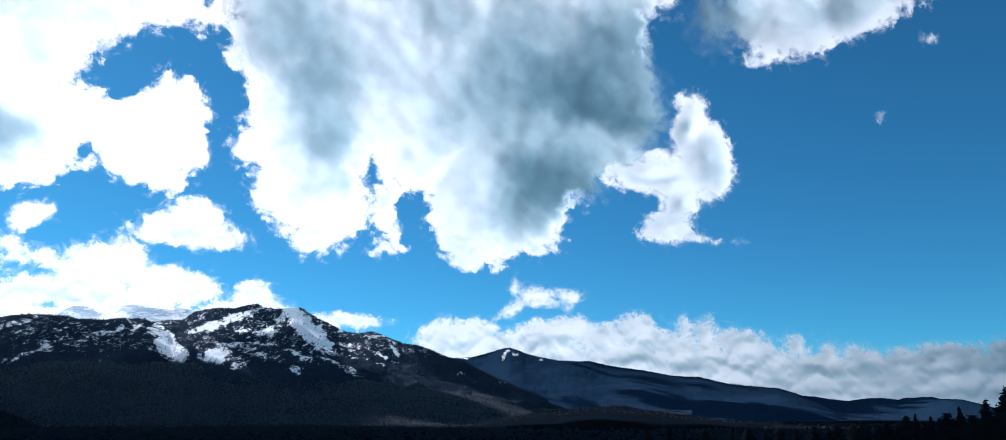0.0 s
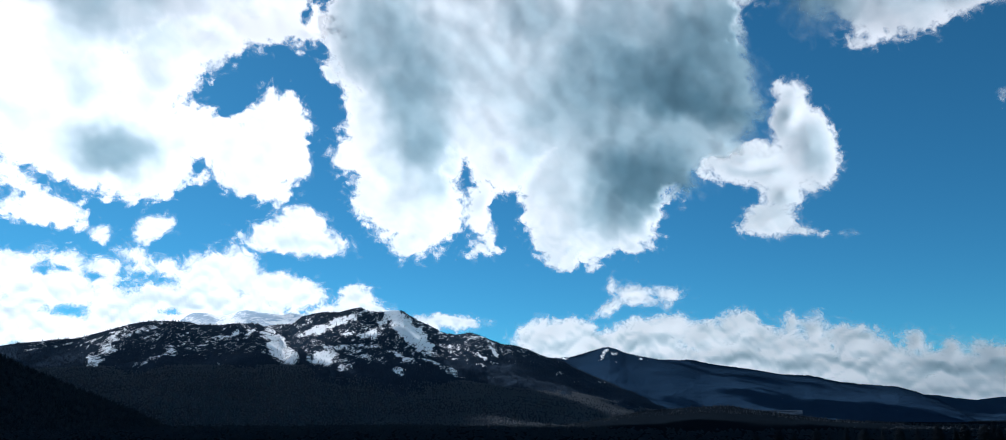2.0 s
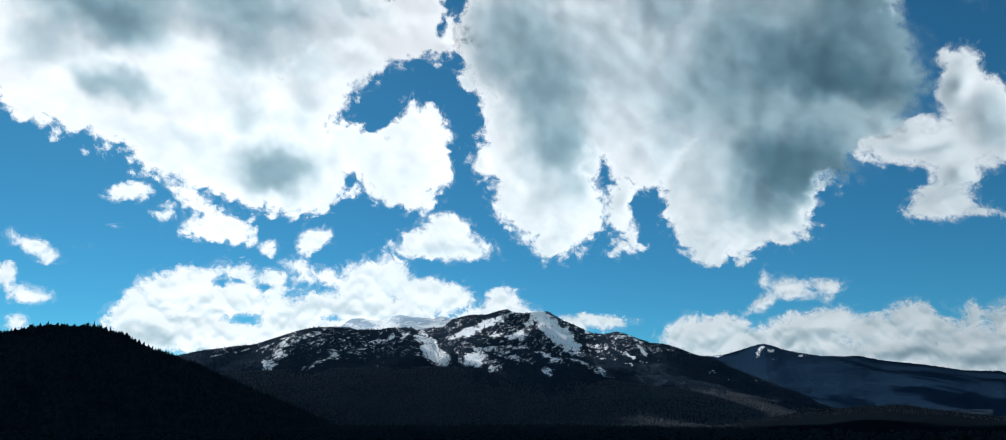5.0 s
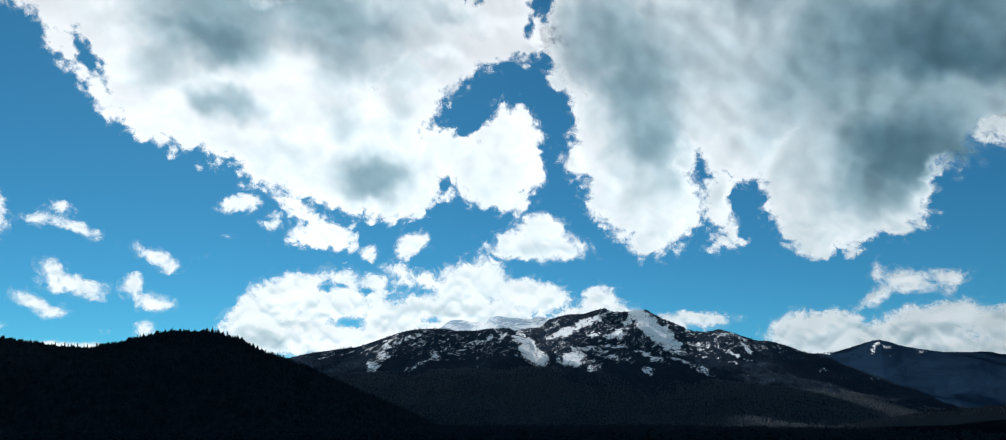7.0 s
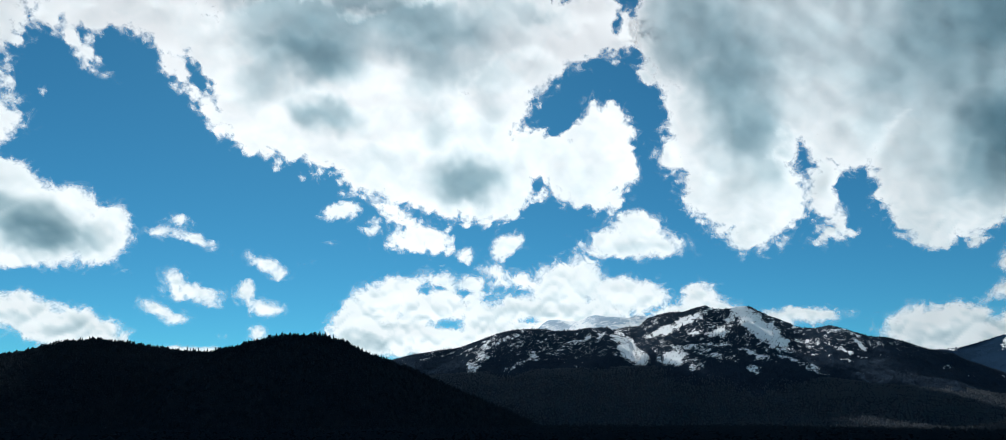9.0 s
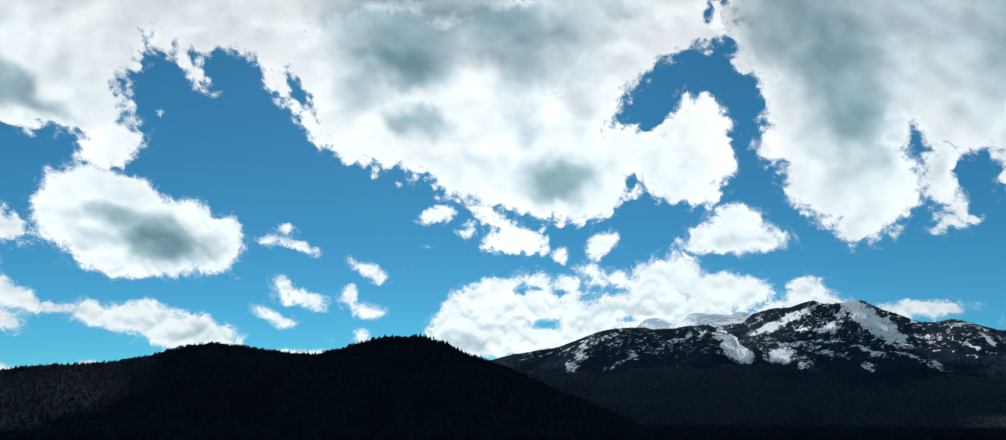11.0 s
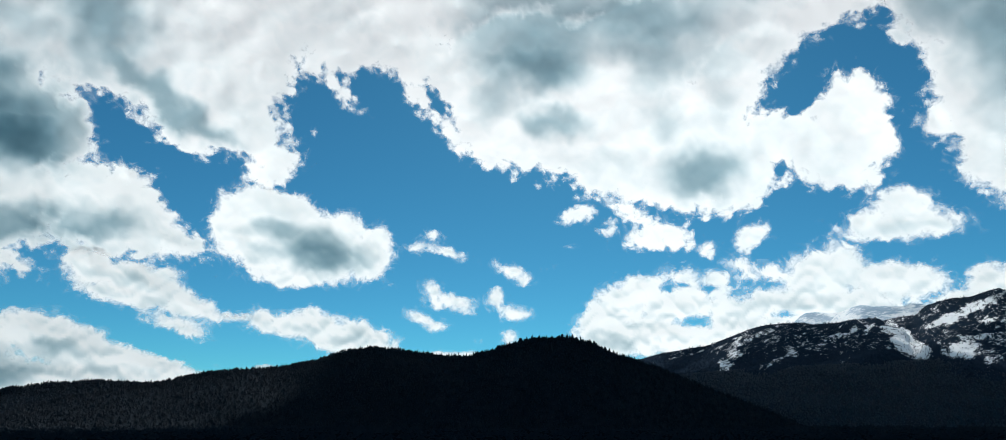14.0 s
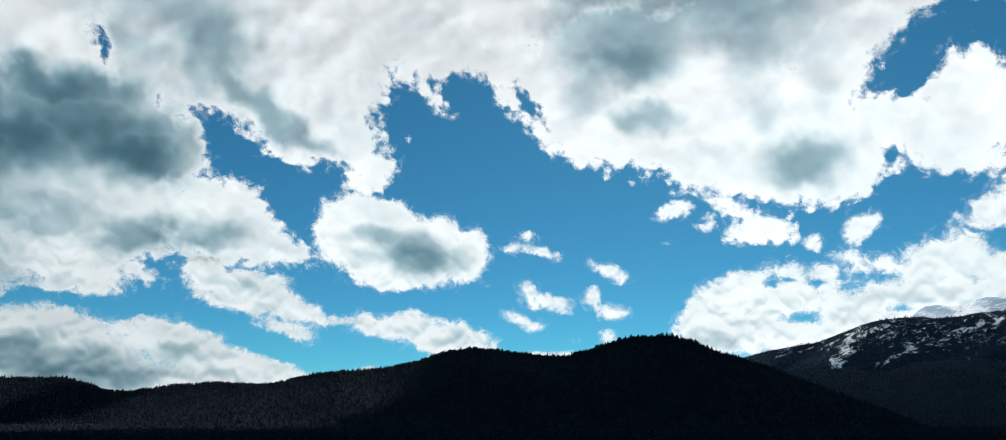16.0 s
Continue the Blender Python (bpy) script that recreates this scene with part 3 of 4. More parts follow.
def cloud(label, puffs, shade_cores=(), holes=(), rough=1.0, veil=0.0, grey=0.12, crisp=2.0, nearer=0.0, misty=()):
    """A cloud of puffs (bearing, height, half width, half height, turn, all in degrees) heaped together, billowing towards us where it is deep."""
    cloud_count[0] += 1
    seed = 100 * cloud_count[0]
    P = np.array(puffs, float)
    reach = P[:, 2] + 1.5
    big = P[:, 2].max() > 2.5
    step = STEP if big else STEP / 2
    az = np.arange((P[:, 0] - reach * 1.2).min(), (P[:, 0] + reach * 1.2).max(), step)
    el = np.arange(max(-1, (P[:, 1] - reach).min()), min(44, (P[:, 1] + reach).max()), step)
    A, E = np.meshgrid(az, el)
    wx = A + rough * 0.55 * fbm(A / 2.2, E / 2.2, 3, seed + 1)
    wy = E + rough * 0.55 * fbm(A / 2.2, E / 2.2, 3, seed + 2)
    field = heap_field(wx, wy, puffs, holes)
    smooth = heap_field(A + 0.4 * rough * value_noise(A / 3.5, E / 3.5, seed + 1), E + 0.4 * rough * value_noise(A / 3.5, E / 3.5, seed + 2), puffs, ())
    haze = np.zeros(A.shape)
    for a, e, ra, re, turn in misty:
        u, v = -(A - a) * math.cos(radians(e)), E - e
        c, s = math.cos(radians(turn)), math.sin(radians(turn))
        haze = np.maximum(haze, np.exp(-np.hypot((c * u + s * v) / ra, (-s * u + c * v) / re) ** 4))
    lumps = billow(A / 1.5, E / 1.3, 3, seed + 3, 0.5)
    field = field + rough * 0.5 * lumps
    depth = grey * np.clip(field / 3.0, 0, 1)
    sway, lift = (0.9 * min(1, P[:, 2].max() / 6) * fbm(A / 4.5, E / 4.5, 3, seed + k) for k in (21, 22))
    # each core paints grey shade into the tone and swells the surface slightly
    for a, e, ra, re, turn, much in shade_cores:
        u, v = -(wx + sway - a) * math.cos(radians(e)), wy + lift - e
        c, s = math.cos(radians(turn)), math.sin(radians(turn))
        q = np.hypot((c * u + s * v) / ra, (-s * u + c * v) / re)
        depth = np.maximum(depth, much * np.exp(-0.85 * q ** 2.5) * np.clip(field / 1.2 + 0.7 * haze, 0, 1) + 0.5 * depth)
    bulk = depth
    # lower sides of the billows are shaded by darkening the tone
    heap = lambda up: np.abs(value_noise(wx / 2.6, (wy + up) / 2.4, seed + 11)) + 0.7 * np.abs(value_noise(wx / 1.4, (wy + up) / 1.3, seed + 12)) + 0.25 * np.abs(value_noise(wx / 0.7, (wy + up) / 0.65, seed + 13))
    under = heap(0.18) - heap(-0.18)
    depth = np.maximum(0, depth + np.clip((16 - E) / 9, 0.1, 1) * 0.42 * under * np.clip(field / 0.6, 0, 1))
    far = (4780.0 ** -5 + (2300 / np.sin(np.radians(np.maximum(E, 3)))) ** -5.0) ** -0.2 - nearer
    swell = fbm(A / 3.0, E / 2.5, 2, seed + 9)
    puff = (28 + 52 * np.clip((E - 6) / 14, 0, 1)) * (1 - np.exp(-(np.clip(smooth, 0, 9) / 2.5) ** 1.5)) * (1 + 0.3 * swell) + np.clip(E * 1.2, 5, 24) * bulk
    V = bearing(A, E) * (far - puff)[..., None]
    V[..., 2] += EYE
    rise = 110 * (1 - np.exp(-(np.clip(smooth, 0, 9) / 1.6) ** 1.3)) * (1 + 0.5 * swell + 0.35 * lumps)
    W = bearing(A, E) * far[..., None]
    W[..., 2] += EYE + np.maximum(rise, 0)
    inside = field > -0.8
    keep = inside[:-1, :-1] | inside[1:, :-1] | inside[:-1, 1:] | inside[1:, 1:]
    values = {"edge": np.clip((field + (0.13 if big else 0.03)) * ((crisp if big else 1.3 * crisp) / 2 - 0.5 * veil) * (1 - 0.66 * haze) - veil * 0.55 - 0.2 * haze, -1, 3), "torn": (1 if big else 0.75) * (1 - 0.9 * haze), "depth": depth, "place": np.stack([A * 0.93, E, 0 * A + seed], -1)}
    parts = pieces(keep, 60 if big else 25)
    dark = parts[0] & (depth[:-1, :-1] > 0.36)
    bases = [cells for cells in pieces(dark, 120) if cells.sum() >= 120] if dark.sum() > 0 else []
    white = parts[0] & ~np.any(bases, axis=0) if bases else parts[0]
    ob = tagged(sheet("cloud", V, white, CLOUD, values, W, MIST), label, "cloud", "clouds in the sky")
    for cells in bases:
        tagged(sheet("grey_base", V, cells, CLOUD, values, W, MIST), "slate-grey base of the cloud, its shade in the colour").parent = ob
    for cells in parts[1:]:
        sheet("wisp", V, cells, CLOUD, values, W, MIST).parent = ob
    return ob


shade = [(-11.2, 23.1, 3.2, 2.5, 90), (-9.9, 19.8, 2.6, 1.9, -10)]
cloud("huge grey-based cumulus cloud with white sunlit fringes",
      [(3.4, 33.7, 15.7, 6.6, -6), (7, 26.6, 12.1, 7.6, -4), (16.8, 28.6, 5.6, 5.1, 88), (15.4, 21.9, 5.4, 4.8, 90), (14.5, 16, 4, 3.7, 0), (14.5, 13.2, 1.9, 1.7, 0), (17.7, 16.9, 2.7, 1.9, -89), (1.7, 16.6, 4.6, 4.2, 89), (1.9, 13.2, 3.5, 2.1, -3), (-2.2, 15.4, 3.2, 3.1, -90)] + [(-3.1, 21.1, 6.7, 5.4, -10), (-7.8, 25.2, 5.3, 4.7, -77), (-9.8, 29.3, 4.8, 2.4, 86), (-7.3, 19.5, 2.7, 2.4, -17), (7, 19.6, 3.1, 2.8, -88), (9.2, 15.7, 2.1, 1.3, 79), (8.9, 12.7, 1.3, 0.7, 19), (20.1, 19.3, 1.3, 1.2, 86), (19.8, 28.5, 4.2, 2.3, -89), (-10.8, 22.4, 2.5, 1.8, -13)] + shade + [(-11.28, 21.42, 3.38, 2.37, -31), (-7.09, 18.12, 3.02, 1.95, 4)],
      shade_cores=[(-5.31, 22.98, 7.53, 8.17, -6, 0.54), (-8.75, 23.04, 4.89, 1.83, -14, 0.9), (-3.77, 25.27, 5.07, 2.8, -6, 0.68), (-4.4, 17.57, 4.41, 1.92, -9, 0.86), (-1.81, 15.57, 2.85, 1.94, -4, 0.5), (-8.74, 27.86, 4.16, 3.12, -10, 0.66), (14.89, 24.31, 2.55, 5.31, 2, 0.62), (18.04, 28.48, 3.82, 3.27, 3, 0.45), (13.82, 20.17, 1.98, 2.47, 1, 0.45), (4.53, 30.12, 2.38, 2.3, -3, 0.42), (-0.52, 28.15, 2.81, 2.78, -6, 0.4)] + [(-8.48, 24.59, 6.35, 4.02, -10, 0.6), (-11.09, 21.67, 4.02, 2.16, -31, 0.6), (-4.09, 18.45, 5.38, 2.59, -6, 0.5), (-3.02, 28.37, 6.67, 3.59, -9, 0.3), (3.11, 21.49, 2.86, 2.89, -4, 0.2)] + [(1.26, 23.88, 6.26, 3.73, -14, 0.38), (12.45, 26.97, 5.19, 4.9, -10, 0.2), (13.53, 21.14, 2.65, 4.17, -8, 0.25), (-0.23, 15.88, 2.47, 2.51, -10, 0.2)],
      holes=[(7.3, 15, 1.9, 1.1, 88), (7.5, 13.3, 0.9, 0.6, 88), (-11.56, 17.89, 2.69, 1.13, 2), (-14.37, 20.24, 0.96, 1.84, -8)], grey=0.12,
      misty=[(-14.2, 24.9, 5.7, 2.5, 85), (-12.5, 20.6, 2.7, 2.5, -80), (-9.7, 17.4, 3.4, 2.2, -3)])
cloud("white cumulus tower with soft grey shading",
      [(-14.72, 23.2, 0.47, 0.45, -9), (-15.63, 22.88, 0.64, 0.59, -9), (-15.16, 21.2, 1.17, 2.04, -19), (-16.37, 18.82, 1.94, 2.89, 8), (-11.74, 18.34, 3.31, 1.42, 2), (-13.6, 17.2, 2.72, 1.12, -6), (-14.24, 15.73, 1.13, 0.93, -6), (-13.07, 13.96, 1.68, 1.22, 5), (-12.38, 13.41, 1.51, 0.52, -5), (-15.21, 12.93, 1.37, 0.32, -12), (-17.05, 16.98, 0.75, 0.91, -8), (-14.22, 15.59, 1.13, 1.12, -6)],
      shade_cores=[(-17.3, 18.1, 1.3, 2.6, 5, 0.28), (-14.32, 21.18, 0.96, 1.47, -8, 0.3), (-14.24, 14.42, 1.09, 0.93, -6, 0.3), (-11.54, 17.61, 2.25, 0.38, -6, 0.2)], rough=0.35, grey=0.2, crisp=2.6, nearer=-40)
cloud("bright ragged cloud with a grey misty end",
      [(-17.5, 29, 2.6, 1.9, 90), (-19.6, 29, 2.6, 2.2, -23), (-23.4, 27.7, 3.8, 2.5, -16), (-28.1, 27.9, 3.3, 2.1, 6), (-32, 28.2, 3.2, 1.3, -1), (-21, 25.5, 1.4, 0.5, -10)],
      shade_cores=[(-17.6, 29.1, 2.9, 2.7, -64, 0.75), (-26.8, 28.4, 3.2, 1.4, -15, 0.32)], rough=0.7, grey=0.25,
      misty=[(-17.1, 28.9, 4.1, 3.3, -86)])
arm = [(79.5, 27.28, 10.08, 5.62, 9), (87.4, 26.34, 8.24, 4.79, 0), (76.1, 23.52, 4.76, 4.98, -16), (73.5, 21.13, 3.19, 2.32, -36), (72.2, 24.83, 1.98, 4.02, 5), (78.3, 21.48, 5.15, 1.7, -27), (67.6, 30.54, 7.06, 3.21, 4), (93.9, 27.14, 6.13, 2.01, 17), (67.9, 25.5, 1.71, 0.58, -37), (65.8, 24.15, 1.16, 0.29, -38), (70.8, 18.55, 1.83, 1.66, 3), (71.1, 17.26, 1.44, 0.98, 3), (54.7, 33.58, 11.94, 3.11, -3), (86.0, 32.67, 13.16, 4.1, 14), (64.9, 35.37, 14.81, 4.35, 3), (99.9, 26.37, 5.75, 2.26, 20)]
heavy = [(91.8, 18.68, 7.21, 5.35, -3), (85.7, 18.49, 2.23, 3.15, 9), (94.1, 23.33, 3.86, 2.17, -1), (91.8, 12.82, 8.1, 3.76, 8), (81.7, 13.5, 4.32, 3.03, -21), (77.6, 12.07, 2.75, 1.14, -11), (90.6, 9.72, 3.93, 1.55, 1), (89.3, 8.49, 1.61, 0.65, -1), (86.8, 9.4, 0.8, 0.4, 5), (99.2, 16.94, 5.37, 8.21, 13), (98.6, 9.43, 5.29, 2.75, 7), (99.4, 23.74, 4.17, 2.69, 18), (80.7, 16.03, 1.33, 1.22, -15)]
arm_shade = [(83.8, 26.36, 2.42, 3.21, 3, 0.6), (79.7, 22.26, 4.19, 0.94, -28, 0.55), (76.8, 20.51, 2.83, 1.05, -21, 0.4), (89.8, 24.96, 2.64, 1.52, -14, 0.3), (87.7, 28.25, 3.99, 1.69, 14, 0.3)]
heavy_shade = [(91.5, 19.39, 6.14, 2.49, 2, 1.05), (88.2, 17.31, 3.17, 1.69, 3, 1), (95.4, 17.13, 3.28, 2.47, 12, 1), (93.3, 21.7, 3.96, 1.09, 7, 0.85), (85.5, 12.13, 3.9, 1.18, 6, 0.7), (81.6, 12.94, 2.62, 1.11, -6, 0.42), (93.3, 12.83, 3.39, 1.01, 8, 0.42), (99.4, 16.1, 3.76, 4.7, 13, 0.9), (94.1, 8.32, 2.07, 0.91, 6, 0.5), (98.1, 10.3, 2.84, 1.98, 8, 0.5)]
bits = [(42.31, 14.95, 2.39, 0.61, -32), (41.42, 13.26, 1.58, 0.9, 8), (38.95, 13.25, 1.18, 0.93, -5), (40.16, 12.88, 1.77, 0.66, -5)]
band = [(67.3, 29, 4.6, 1.8, 13), (61.7, 27.9, 3.5, 2.1, -27), (59.4, 24.7, 2.3, 1.2, -40), (55.2, 22.7, 3.1, 2.4, -37), (63.8, 28.9, 5.2, 2.9, 12), (58, 26.2, 4.1, 2.6, -35), (66, 26.8, 2.6, 1.2, 12), (68.7, 25.8, 1.1, 0.8, -89), (53.5, 19.9, 2, 0.8, -22), (56.7, 21.2, 1.4, 0.6, -36)]
cloud("broad white cumulus field with slate-grey bases and a curled end",
      [(51.5, 26.4, 7.3, 4.6, 15), (45.4, 23.2, 8.5, 4.9, 9), (40.8, 27.9, 6.9, 3.9, 8), (34.5, 29.8, 5.2, 2.9, 5), (34.3, 24.6, 3.1, 3, 79), (31.4, 26.9, 3, 2.1, 3), (28.4, 29.1, 3.9, 1.9, 1), (38.2, 19.6, 6.2, 4.3, 5), (35, 17.3, 4.1, 2.5, 3)] + [(43.2, 19.7, 4.6, 3.1, 7), (49.6, 21.7, 4.2, 2.1, -26), (53, 20.3, 2.2, 1.1, -24), (31.7, 19.1, 2.7, 2, -89), (26.5, 29.1, 3.3, 1.8, 0), (25.3, 31.1, 1.9, 1.3, 90)] + [(25.86, 19.84, 3.08, 3.56, 0), (25.85, 22.4, 1.68, 1.47, 0), (28.48, 18.84, 2.58, 2.18, 1), (27.11, 16.66, 2.59, 1, -8), (29.76, 20.01, 1.88, 1.48, 1), (24.02, 28.26, 1.74, 1.23, -1), (26.22, 30.89, 2.01, 2.3, 0), (27.6, 28.65, 4.34, 1.88, 1)] + bits + band + arm + heavy + [(56.7, 30.68, 3.34, 2.3, 2), (45.5, 31.3, 4.5, 1.8, 0)],
      shade_cores=[(49.91, 26.82, 3.52, 2.01, -2, 0.75), (48.69, 22.25, 2.64, 0.92, -10, 0.5), (36.84, 17.92, 2.41, 1.37, -1, 0.6), (39.5, 28.01, 2.32, 3.22, 6, 0.45), (43.76, 29.35, 3.57, 1.34, 9, 0.35), (39.1, 21.9, 1.89, 1.44, 5, 0.22), (53.3, 24.63, 1.18, 2.21, -21, 0.25), (35.14, 26.01, 2.39, 1.42, 4, 0.15), (43.87, 19.08, 2.73, 0.95, -5, 0.12), (32.05, 30.39, 2.85, 0.92, 3, 0.2), (35.02, 23.14, 1.45, 1.93, 3, 0.15)] + [(48.39, 30.22, 5.72, 3, -2, 0.45), (40.25, 29.48, 5.09, 2.51, -6, 0.35), (53.4, 29.59, 2.89, 2.79, 0, 0.2)] + arm_shade + heavy_shade,
      holes=[(29.06, 22.97, 1.77, 1.46, 36), (27.31, 24.93, 2.84, 1.26, 25), (23.78, 25.39, 2.74, 1.25, -9), (21.88, 23.32, 1.28, 2.53, -2), (22.19, 18.81, 0.64, 3.07, 3), (30.96, 17.31, 0.45, 0.79, 1), (58.0, 23.77, 0.54, 1.64, 44), (23.95, 29.76, 0.19, 0.56, -1), (40.41, 15.02, 1.18, 0.29, 4), (25.41, 24.35, 0.98, 0.68, 0)] + [(91.2, 24.66, 0.23, 0.62, 23), (82.0, 19.31, 0.7, 1.85, 8)], grey=0.04, crisp=2.2)
cloud("small white cloud trailing off to a wisp",
      [(82.2, 9.83, 1.83, 1.18, -17), (78.7, 8.78, 3.28, 1.29, -20), (80.1, 8.2, 2.92, 0.83, -8), (75.8, 7.63, 2.14, 0.7, -18), (77.4, 9.65, 0.82, 0.57, 3), (76.8, 6.47, 1.55, 0.37, -1), (75.7, 5.8, 1.03, 0.37, -24), (73.1, 6.86, 1.31, 0.24, 2)],
      shade_cores=[(80.6, 8.91, 2.21, 0.55, -12, 0.25)], rough=0.35, crisp=2.4)
cloud("oval white cumulus with a grey core",
      [(70.0, 14.51, 4.12, 1.87, -13), (68.3, 12.26, 5.46, 2.56, -6), (63.3, 11.86, 1.89, 1.79, 1), (73.5, 14.48, 1.62, 1.06, 34), (72.8, 12.43, 2.21, 1.35, -30), (62.0, 13.17, 0.55, 1, 15), (65.0, 13.83, 1.39, 1.19, 1), (68.4, 10.14, 3.41, 0.78, 1)],
      shade_cores=[(67.0, 12.09, 2.55, 1.28, -7, 0.85), (70.4, 13.46, 2.03, 0.54, 2, 0.45), (71.4, 11.56, 1.92, 0.68, 2, 0.2), (64.4, 11.45, 1.48, 0.74, 1, 0.2)], rough=0.45, crisp=2.4)
cloud("low white cloud over the ridge",
      [(70.6, 6.64, 1.43, 0.82, 1), (67.2, 6.41, 3.21, 0.97, -5), (63.5, 5.76, 2.65, 1.07, -12), (67.3, 7.18, 0.78, 0.39, 1), (64.8, 5.08, 2.44, 0.68, -5), (62.3, 4.85, 1.47, 0.68, 0)],
      shade_cores=[(67.2, 6.02, 2.92, 0.29, -7, 0.25), (63.5, 5.47, 1.72, 0.39, -10, 0.2)], rough=0.35, crisp=2.4)
cloud("thin wisp of cloud",
      [(72.6, 6.9, 1.2, 0.2, 1)], rough=0.5)
cloud("wide grey-white cloud bank above the ridge",
      [(92.1, 5.15, 3.87, 1.9, -1), (93.5, 3.45, 4.45, 2.51, 2), (90.4, 5.67, 1.44, 0.83, -10), (88.8, 4.39, 1.14, 1.02, 2), (85.1, 5.24, 2.45, 1.36, -3), (87.0, 5.76, 1.02, 0.61, 3), (82.5, 4.35, 3.96, 1.44, -16), (78.2, 3.29, 4.13, 0.9, -13), (87.3, 2.31, 5.78, 1.19, 1), (82.5, 2.4, 7.48, 1.06, 1), (96.8, 4.09, 3.49, 2.74, 3), (89.8, 3.51, 4.44, 1.51, 2), (91.8, 2.29, 5.66, 1.22, 1)],
      shade_cores=[(91.8, 3.43, 3.38, 1.24, 2, 0.72), (93.5, 4.46, 2.06, 0.65, 3, 0.5), (86.5, 3.1, 2.83, 1.04, 2, 0.62), (89.2, 2.27, 2.98, 0.63, 1, 0.6), (84.3, 3.94, 1.66, 0.61, -9, 0.35), (81.3, 3.18, 2.59, 0.44, -11, 0.25), (96.3, 2.95, 2.88, 1.56, 2, 0.6)], rough=0.4, grey=0.05, crisp=2.6)
cloud("small scattered white cloud tuft",
      [(58.1, 13.5, 0.6, 0.4, 0), (59.4, 12.5, 0.9, 0.4, 0), (56.9, 12.2, 1.6, 0.4, -16)], rough=0.45)
cloud("small scattered white cloud tuft",
      [(51.9, 10.8, 1.4, 0.5, -17), (50.8, 10.1, 0.6, 0.4, -1)], rough=0.4)
cloud("small scattered white cloud tuft",
      [(58.1, 9.2, 0.9, 0.7, -20), (56.6, 8.5, 1.6, 0.6, 0), (55.4, 7.9, 0.5, 0.4, 0)], rough=0.45)
cloud("small scattered white cloud tuft",
      [(53.3, 8.8, 0.9, 0.8, 49), (51.7, 7.6, 1.4, 0.6, -1)], rough=0.4)
cloud("small scattered white cloud tuft",
      [(59, 7.3, 1.2, 0.5, -20), (57.8, 6.6, 0.8, 0.4, 0)], rough=0.4)
cloud("small scattered white cloud tuft",
      [(52.1, 5.7, 0.7, 0.6, 7)], rough=0.4)
cloud("faint wisp of cloud",
      [(54.3, 5.5, 0.4, 0.2, 0)], rough=0.3, veil=0.5)
cloud("faint wisp of cloud",
      [(49.1, 11, 0.4, 0.2, -2)], rough=0.3, veil=0.5)
cloud("faint wisp of cloud",
      [(67.8, 20.7, 0.4, 0.4, 52)], rough=0.3, veil=0.5)
cloud("faint wisp of cloud",
      [(47.3, 12.7, 0.5, 0.2, -3)], rough=0.3, veil=0.5)
cloud("faint wisp of cloud",
      [(61.4, 9.6, 0.4, 0.2, 0)], rough=0.3, veil=0.5)
cloud("white cloud bank behind the wooded ridge",
      [(57, 4.3, 2.4, 0.5, 0), (54.5, 4.1, 1.5, 0.4, 0), (70.1, 3.1, 1.2, 0.3, 0)], rough=0.3)
cloud("small scattered white cloud tuft",
      [(33.6, 12.7, 1.3, 0.9, 22), (33.1, 13.3, 0.6, 0.5, 1)], rough=0.5)
cloud("small scattered white cloud tuft",
      [(46.63, 15.16, 1.04, 0.68, 2), (46.11, 15.61, 0.57, 0.48, -4), (47.14, 14.85, 0.47, 0.29, -3)], rough=0.7)
cloud("small scattered white cloud tuft",
      [(44.15, 13.93, 0.42, 0.48, -4), (43.86, 14.49, 0.28, 0.38, -4)], rough=0.7)
cloud("small scattered white cloud tuft",
      [(37.19, 12.16, 0.6, 0.37, 6), (36.46, 12.47, 0.34, 0.41, -5), (36.8, 11.76, 0.34, 0.23, -5)], rough=0.7)
cloud("faint wisp of cloud",
      [(49.85, 17.49, 0.39, 0.29, -3)], rough=0.3, veil=0.3)
cloud("compact white cumulus with a flat base",
      [(23.52, 12.71, 3.48, 0.9, -1), (23.1, 13.9, 1.89, 1.29, -13), (25.71, 13.08, 1.2, 1, 20), (21.14, 12.38, 1.28, 0.64, -1)],
      shade_cores=[(23.42, 12.46, 2.48, 0.4, -1, 0.2)], rough=0.4)
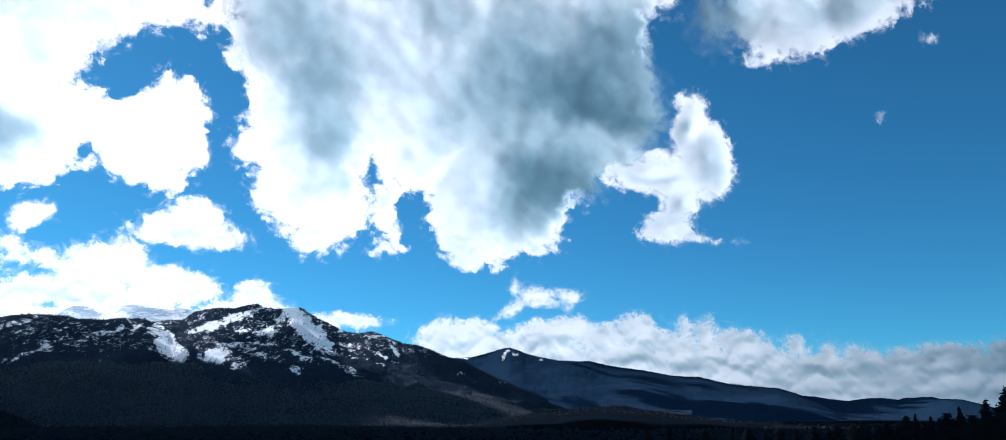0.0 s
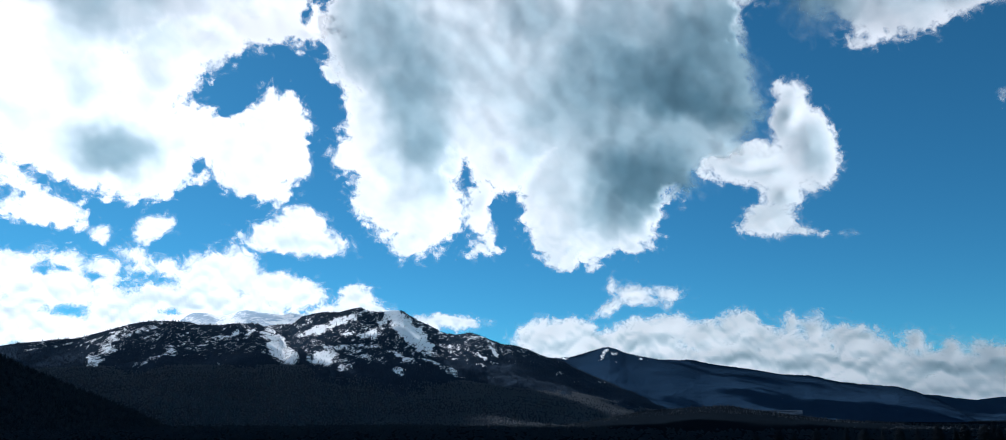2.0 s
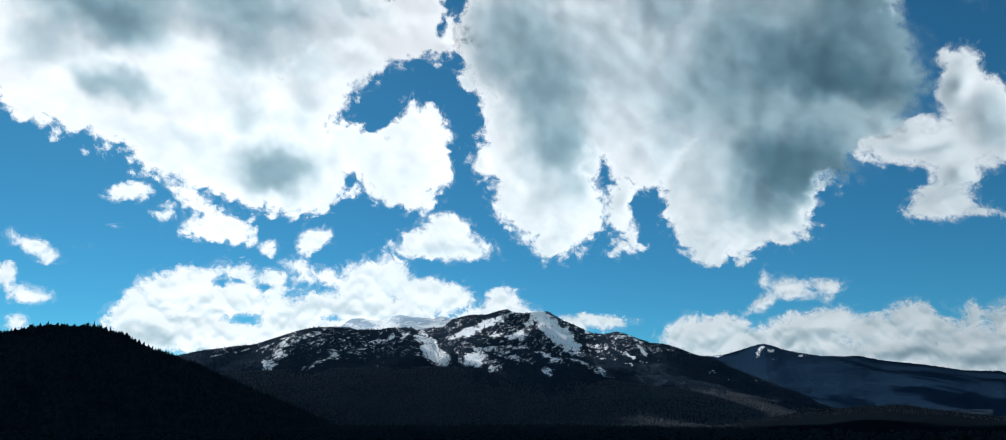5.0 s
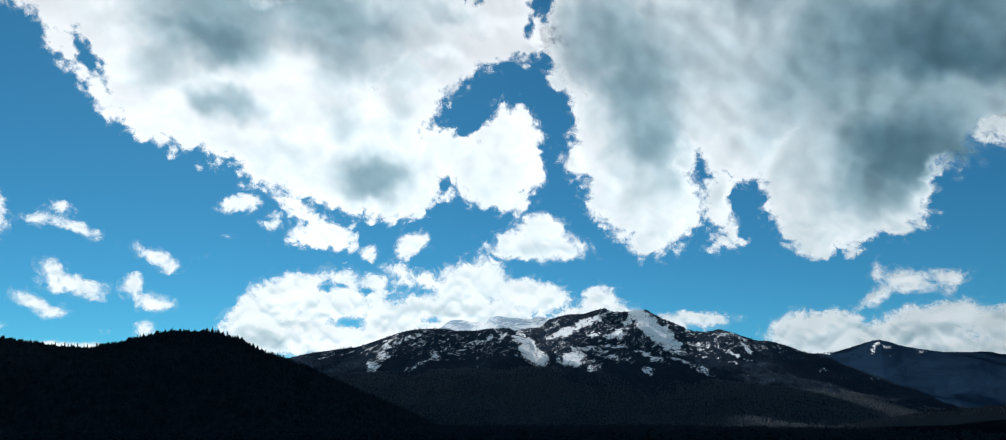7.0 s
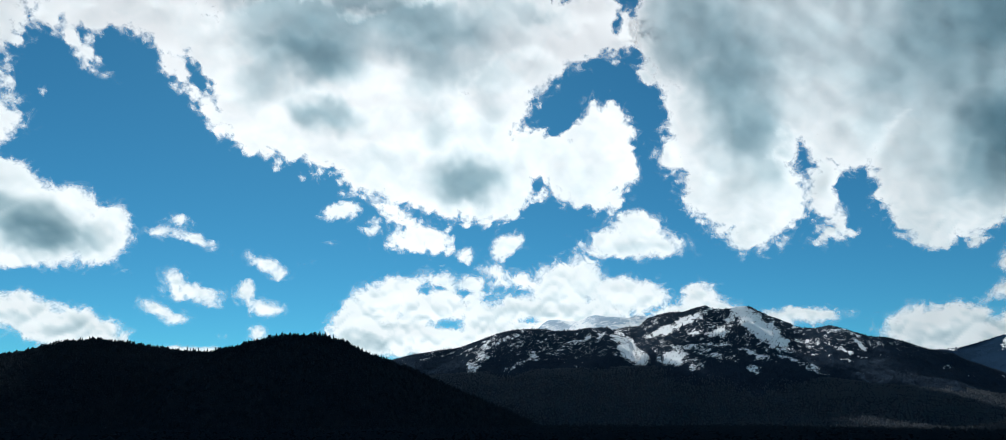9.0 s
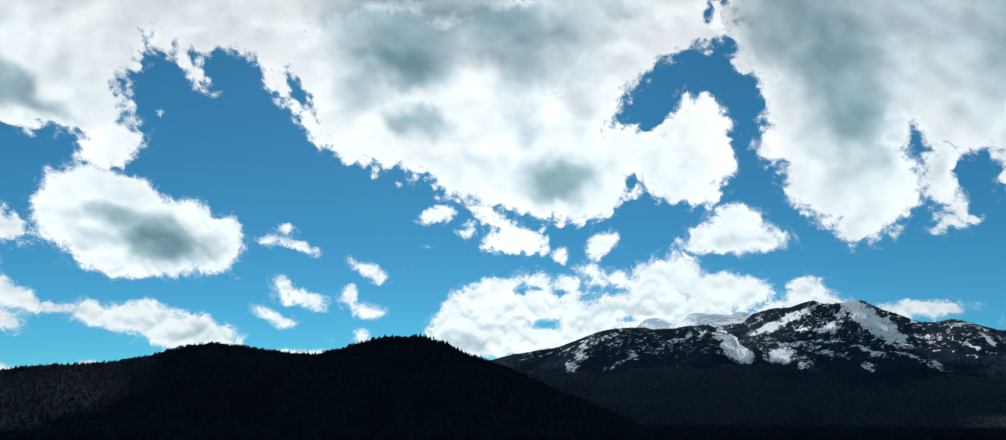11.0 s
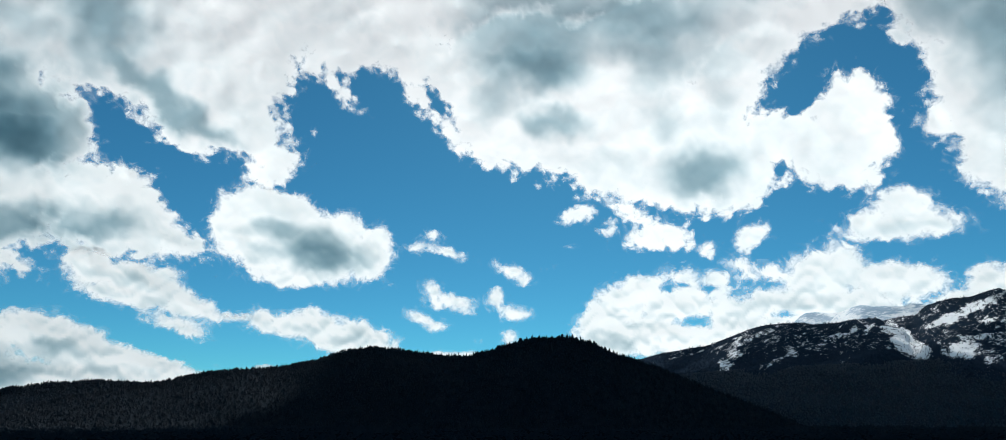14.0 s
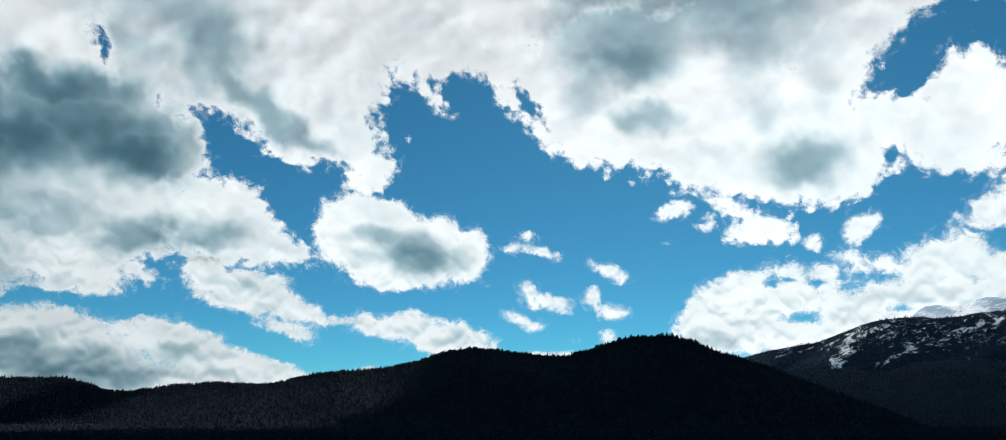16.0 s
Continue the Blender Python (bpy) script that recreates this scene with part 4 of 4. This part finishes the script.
cloud("long white cloud bank behind the snowy mountain",
      [(44.76, 7.15, 2.12, 1.13, 18), (43.49, 8.33, 1.99, 1.27, 3), (41.88, 9.11, 1.94, 1.19, 3), (39.24, 7.72, 3.29, 1.44, 2), (38.86, 10.2, 1.19, 0.48, -3), (36.17, 9.85, 1.06, 0.44, 2), (37.49, 8.98, 2.15, 0.58, 2), (34.42, 10.68, 0.98, 0.49, -14), (32.51, 10.09, 1.47, 0.54, -4), (32.94, 7.77, 3.41, 1.17, 1), (29.39, 9.49, 2.18, 1.87, 1), (27.89, 9.99, 1.89, 1.48, -12), (24.47, 8.95, 2.97, 1.28, -5), (22.87, 8.7, 1.58, 0.98, -1), (30.46, 7.41, 7.34, 1.17, 1), (40.07, 5.8, 6.02, 1.42, 1), (43.73, 5.51, 2.96, 1.3, 2), (45.6, 6.42, 1.49, 0.7, 15)] + [(18.71, 8.29, 1.46, 1.32, -1), (17.46, 7.59, 1.92, 0.88, -16), (20.27, 7.39, 1.96, 0.54, -1), (34.83, 6, 4.33, 0.96, 1), (27.5, 11.38, 0.99, 0.4, -20)],
      shade_cores=[(43.17, 5.34, 1.44, 0.56, 2, 0.4), (33.4, 6.74, 2.91, 0.49, 1, 0.15), (30.48, 8.49, 2.95, 0.69, 1, 0.12), (41.09, 7.05, 2.77, 0.47, 2, 0.2), (24.48, 8.02, 2.47, 0.39, 0, 0.15), (44.7, 6.45, 1.33, 0.37, 2, 0.2)],
      holes=[(34.55, 8.82, 0.83, 0.44, 1), (38, 6.75, 0.95, 0.33, -4), (40.01, 9.38, 0.42, 0.34, 2), (36.68, 9.25, 0.48, 0.24, 2), (32.03, 7.1, 0.49, 0.19, 1)], rough=0.3, grey=0.06, crisp=2.2)
cloud("low white cloud beside the summit",
      [(11.2, 6.9, 2.4, 0.6, -2), (13.5, 6.8, 1.9, 0.7, -1)], rough=0.5)
cloud("long low bank of pale cumulus over the far hills",
      [(3.22, 5.56, 3.42, 1.74, 0), (-0.18, 4.95, 2.89, 1.25, -1), (-3.57, 5.48, 2.75, 1.72, -1), (-5.52, 6.48, 1.78, 0.86, -1), (-7.8, 5.57, 2.29, 1.22, -2), (-10.12, 6.06, 1.79, 1.4, -2), (-11.83, 5.18, 1.74, 1.11, -12), (-13.9, 6.29, 0.56, 0.68, -2), (-15.35, 5.77, 0.84, 1.08, -2), (-13.94, 4.47, 2.55, 1.26, -2), (-17.73, 4.79, 2, 1.42, -11), (-19.64, 4.02, 1.54, 1.05, -13), (-21.71, 4.62, 0.75, 0.94, -3), (-23.58, 3.87, 0.76, 1.04, -2), (-22.19, 3.09, 2.57, 1.01, -6), (-17.53, 3, 5.18, 1.05, -6), (-9.95, 3.85, 5.77, 1.11, -4), (-25.88, 3.37, 1.3, 1.13, -2)] + [(-24.6, 2.2, 3.13, 0.73, -5), (-20.94, 2.07, 4.49, 0.68, -4), (-27.89, 3.29, 1.63, 1.11, -2), (-30.09, 3.43, 1.85, 1.15, -3), (-31.95, 2.82, 1.75, 1.5, -2), (-1.11, 4.08, 5.73, 0.95, -1), (-28.6, 1.98, 3.82, 0.93, -1), (-23.97, 2.79, 2.48, 1.07, -5), (-26.27, 1.84, 3.01, 0.96, -5), (-14.68, 3.29, 5.01, 1.07, -5), (-30.74, 2.52, 3.25, 1.16, -1), (-33.58, 2.64, 3.06, 1.61, -2), (-35.63, 2.97, 2.92, 1.96, -2), (-21.6, 1.4, 8.33, 1.06, -4), (-28.69, 0.91, 7.46, 1, 0), (-34.02, 1.05, 4, 1.18, -1)],
      shade_cores=[(-3.08, 5.15, 2, 0.86, -1, 0.28), (-5.85, 4.16, 3.94, 0.42, -1, 0.31), (-12.15, 3.8, 4.11, 0.41, -4, 0.28), (-16.32, 3.07, 4.28, 0.35, -5, 0.31), (-20.36, 3.57, 2.3, 0.47, -2, 0.34), (-23.29, 3.05, 1.81, 0.46, -2, 0.31), (-25.73, 2.77, 1.44, 0.44, -2, 0.37), (-21.34, 2.27, 3.16, 0.3, -5, 0.28), (-10.92, 4.83, 1.77, 0.46, -2, 0.19), (-17.65, 4.09, 2.01, 0.35, -2, 0.22), (-29.03, 2.74, 1.9, 0.47, -2, 0.31), (-13.9, 4.02, 1.7, 0.36, -2, 0.19), (1.77, 4.59, 2.91, 0.38, 0, 0.19)], rough=0.35, grey=0.08, crisp=2.0)
cloud("pale ragged cloud puff",
      [(-2.53, 9.07, 1.54, 0.73, -10), (-0.68, 7.94, 1.56, 0.43, 27), (-1.04, 9.79, 0.29, 0.64, -1), (-5.47, 8.88, 1.08, 0.48, -7), (-5.14, 8.02, 0.38, 0.29, -2), (-3.23, 8.37, 0.96, 0.39, -2)], rough=0.3, crisp=1.6)
cloud("faint wisp of cloud",
      [(-32.7, 24.9, 0.7, 0.6, -30)], rough=0.5, veil=0.5)
cloud("faint wisp of cloud",
      [(-28.9, 20, 0.6, 0.3, 84)], rough=0.4, veil=0.5)
cloud("faint wisp of cloud",
      [(-17.7, 12.5, 0.6, 0.2, -4)], rough=0.4, veil=0.4)
cloud("torn wisp trailing from the cloud field",
      [(64.1, 22.9, 0.4, 0.3, 31)], rough=0.45, veil=0.35)
cloud("torn wisp trailing from the cloud field",
      [(69.8, 19.9, 0.7, 0.3, 3)], rough=0.45, veil=0.35)
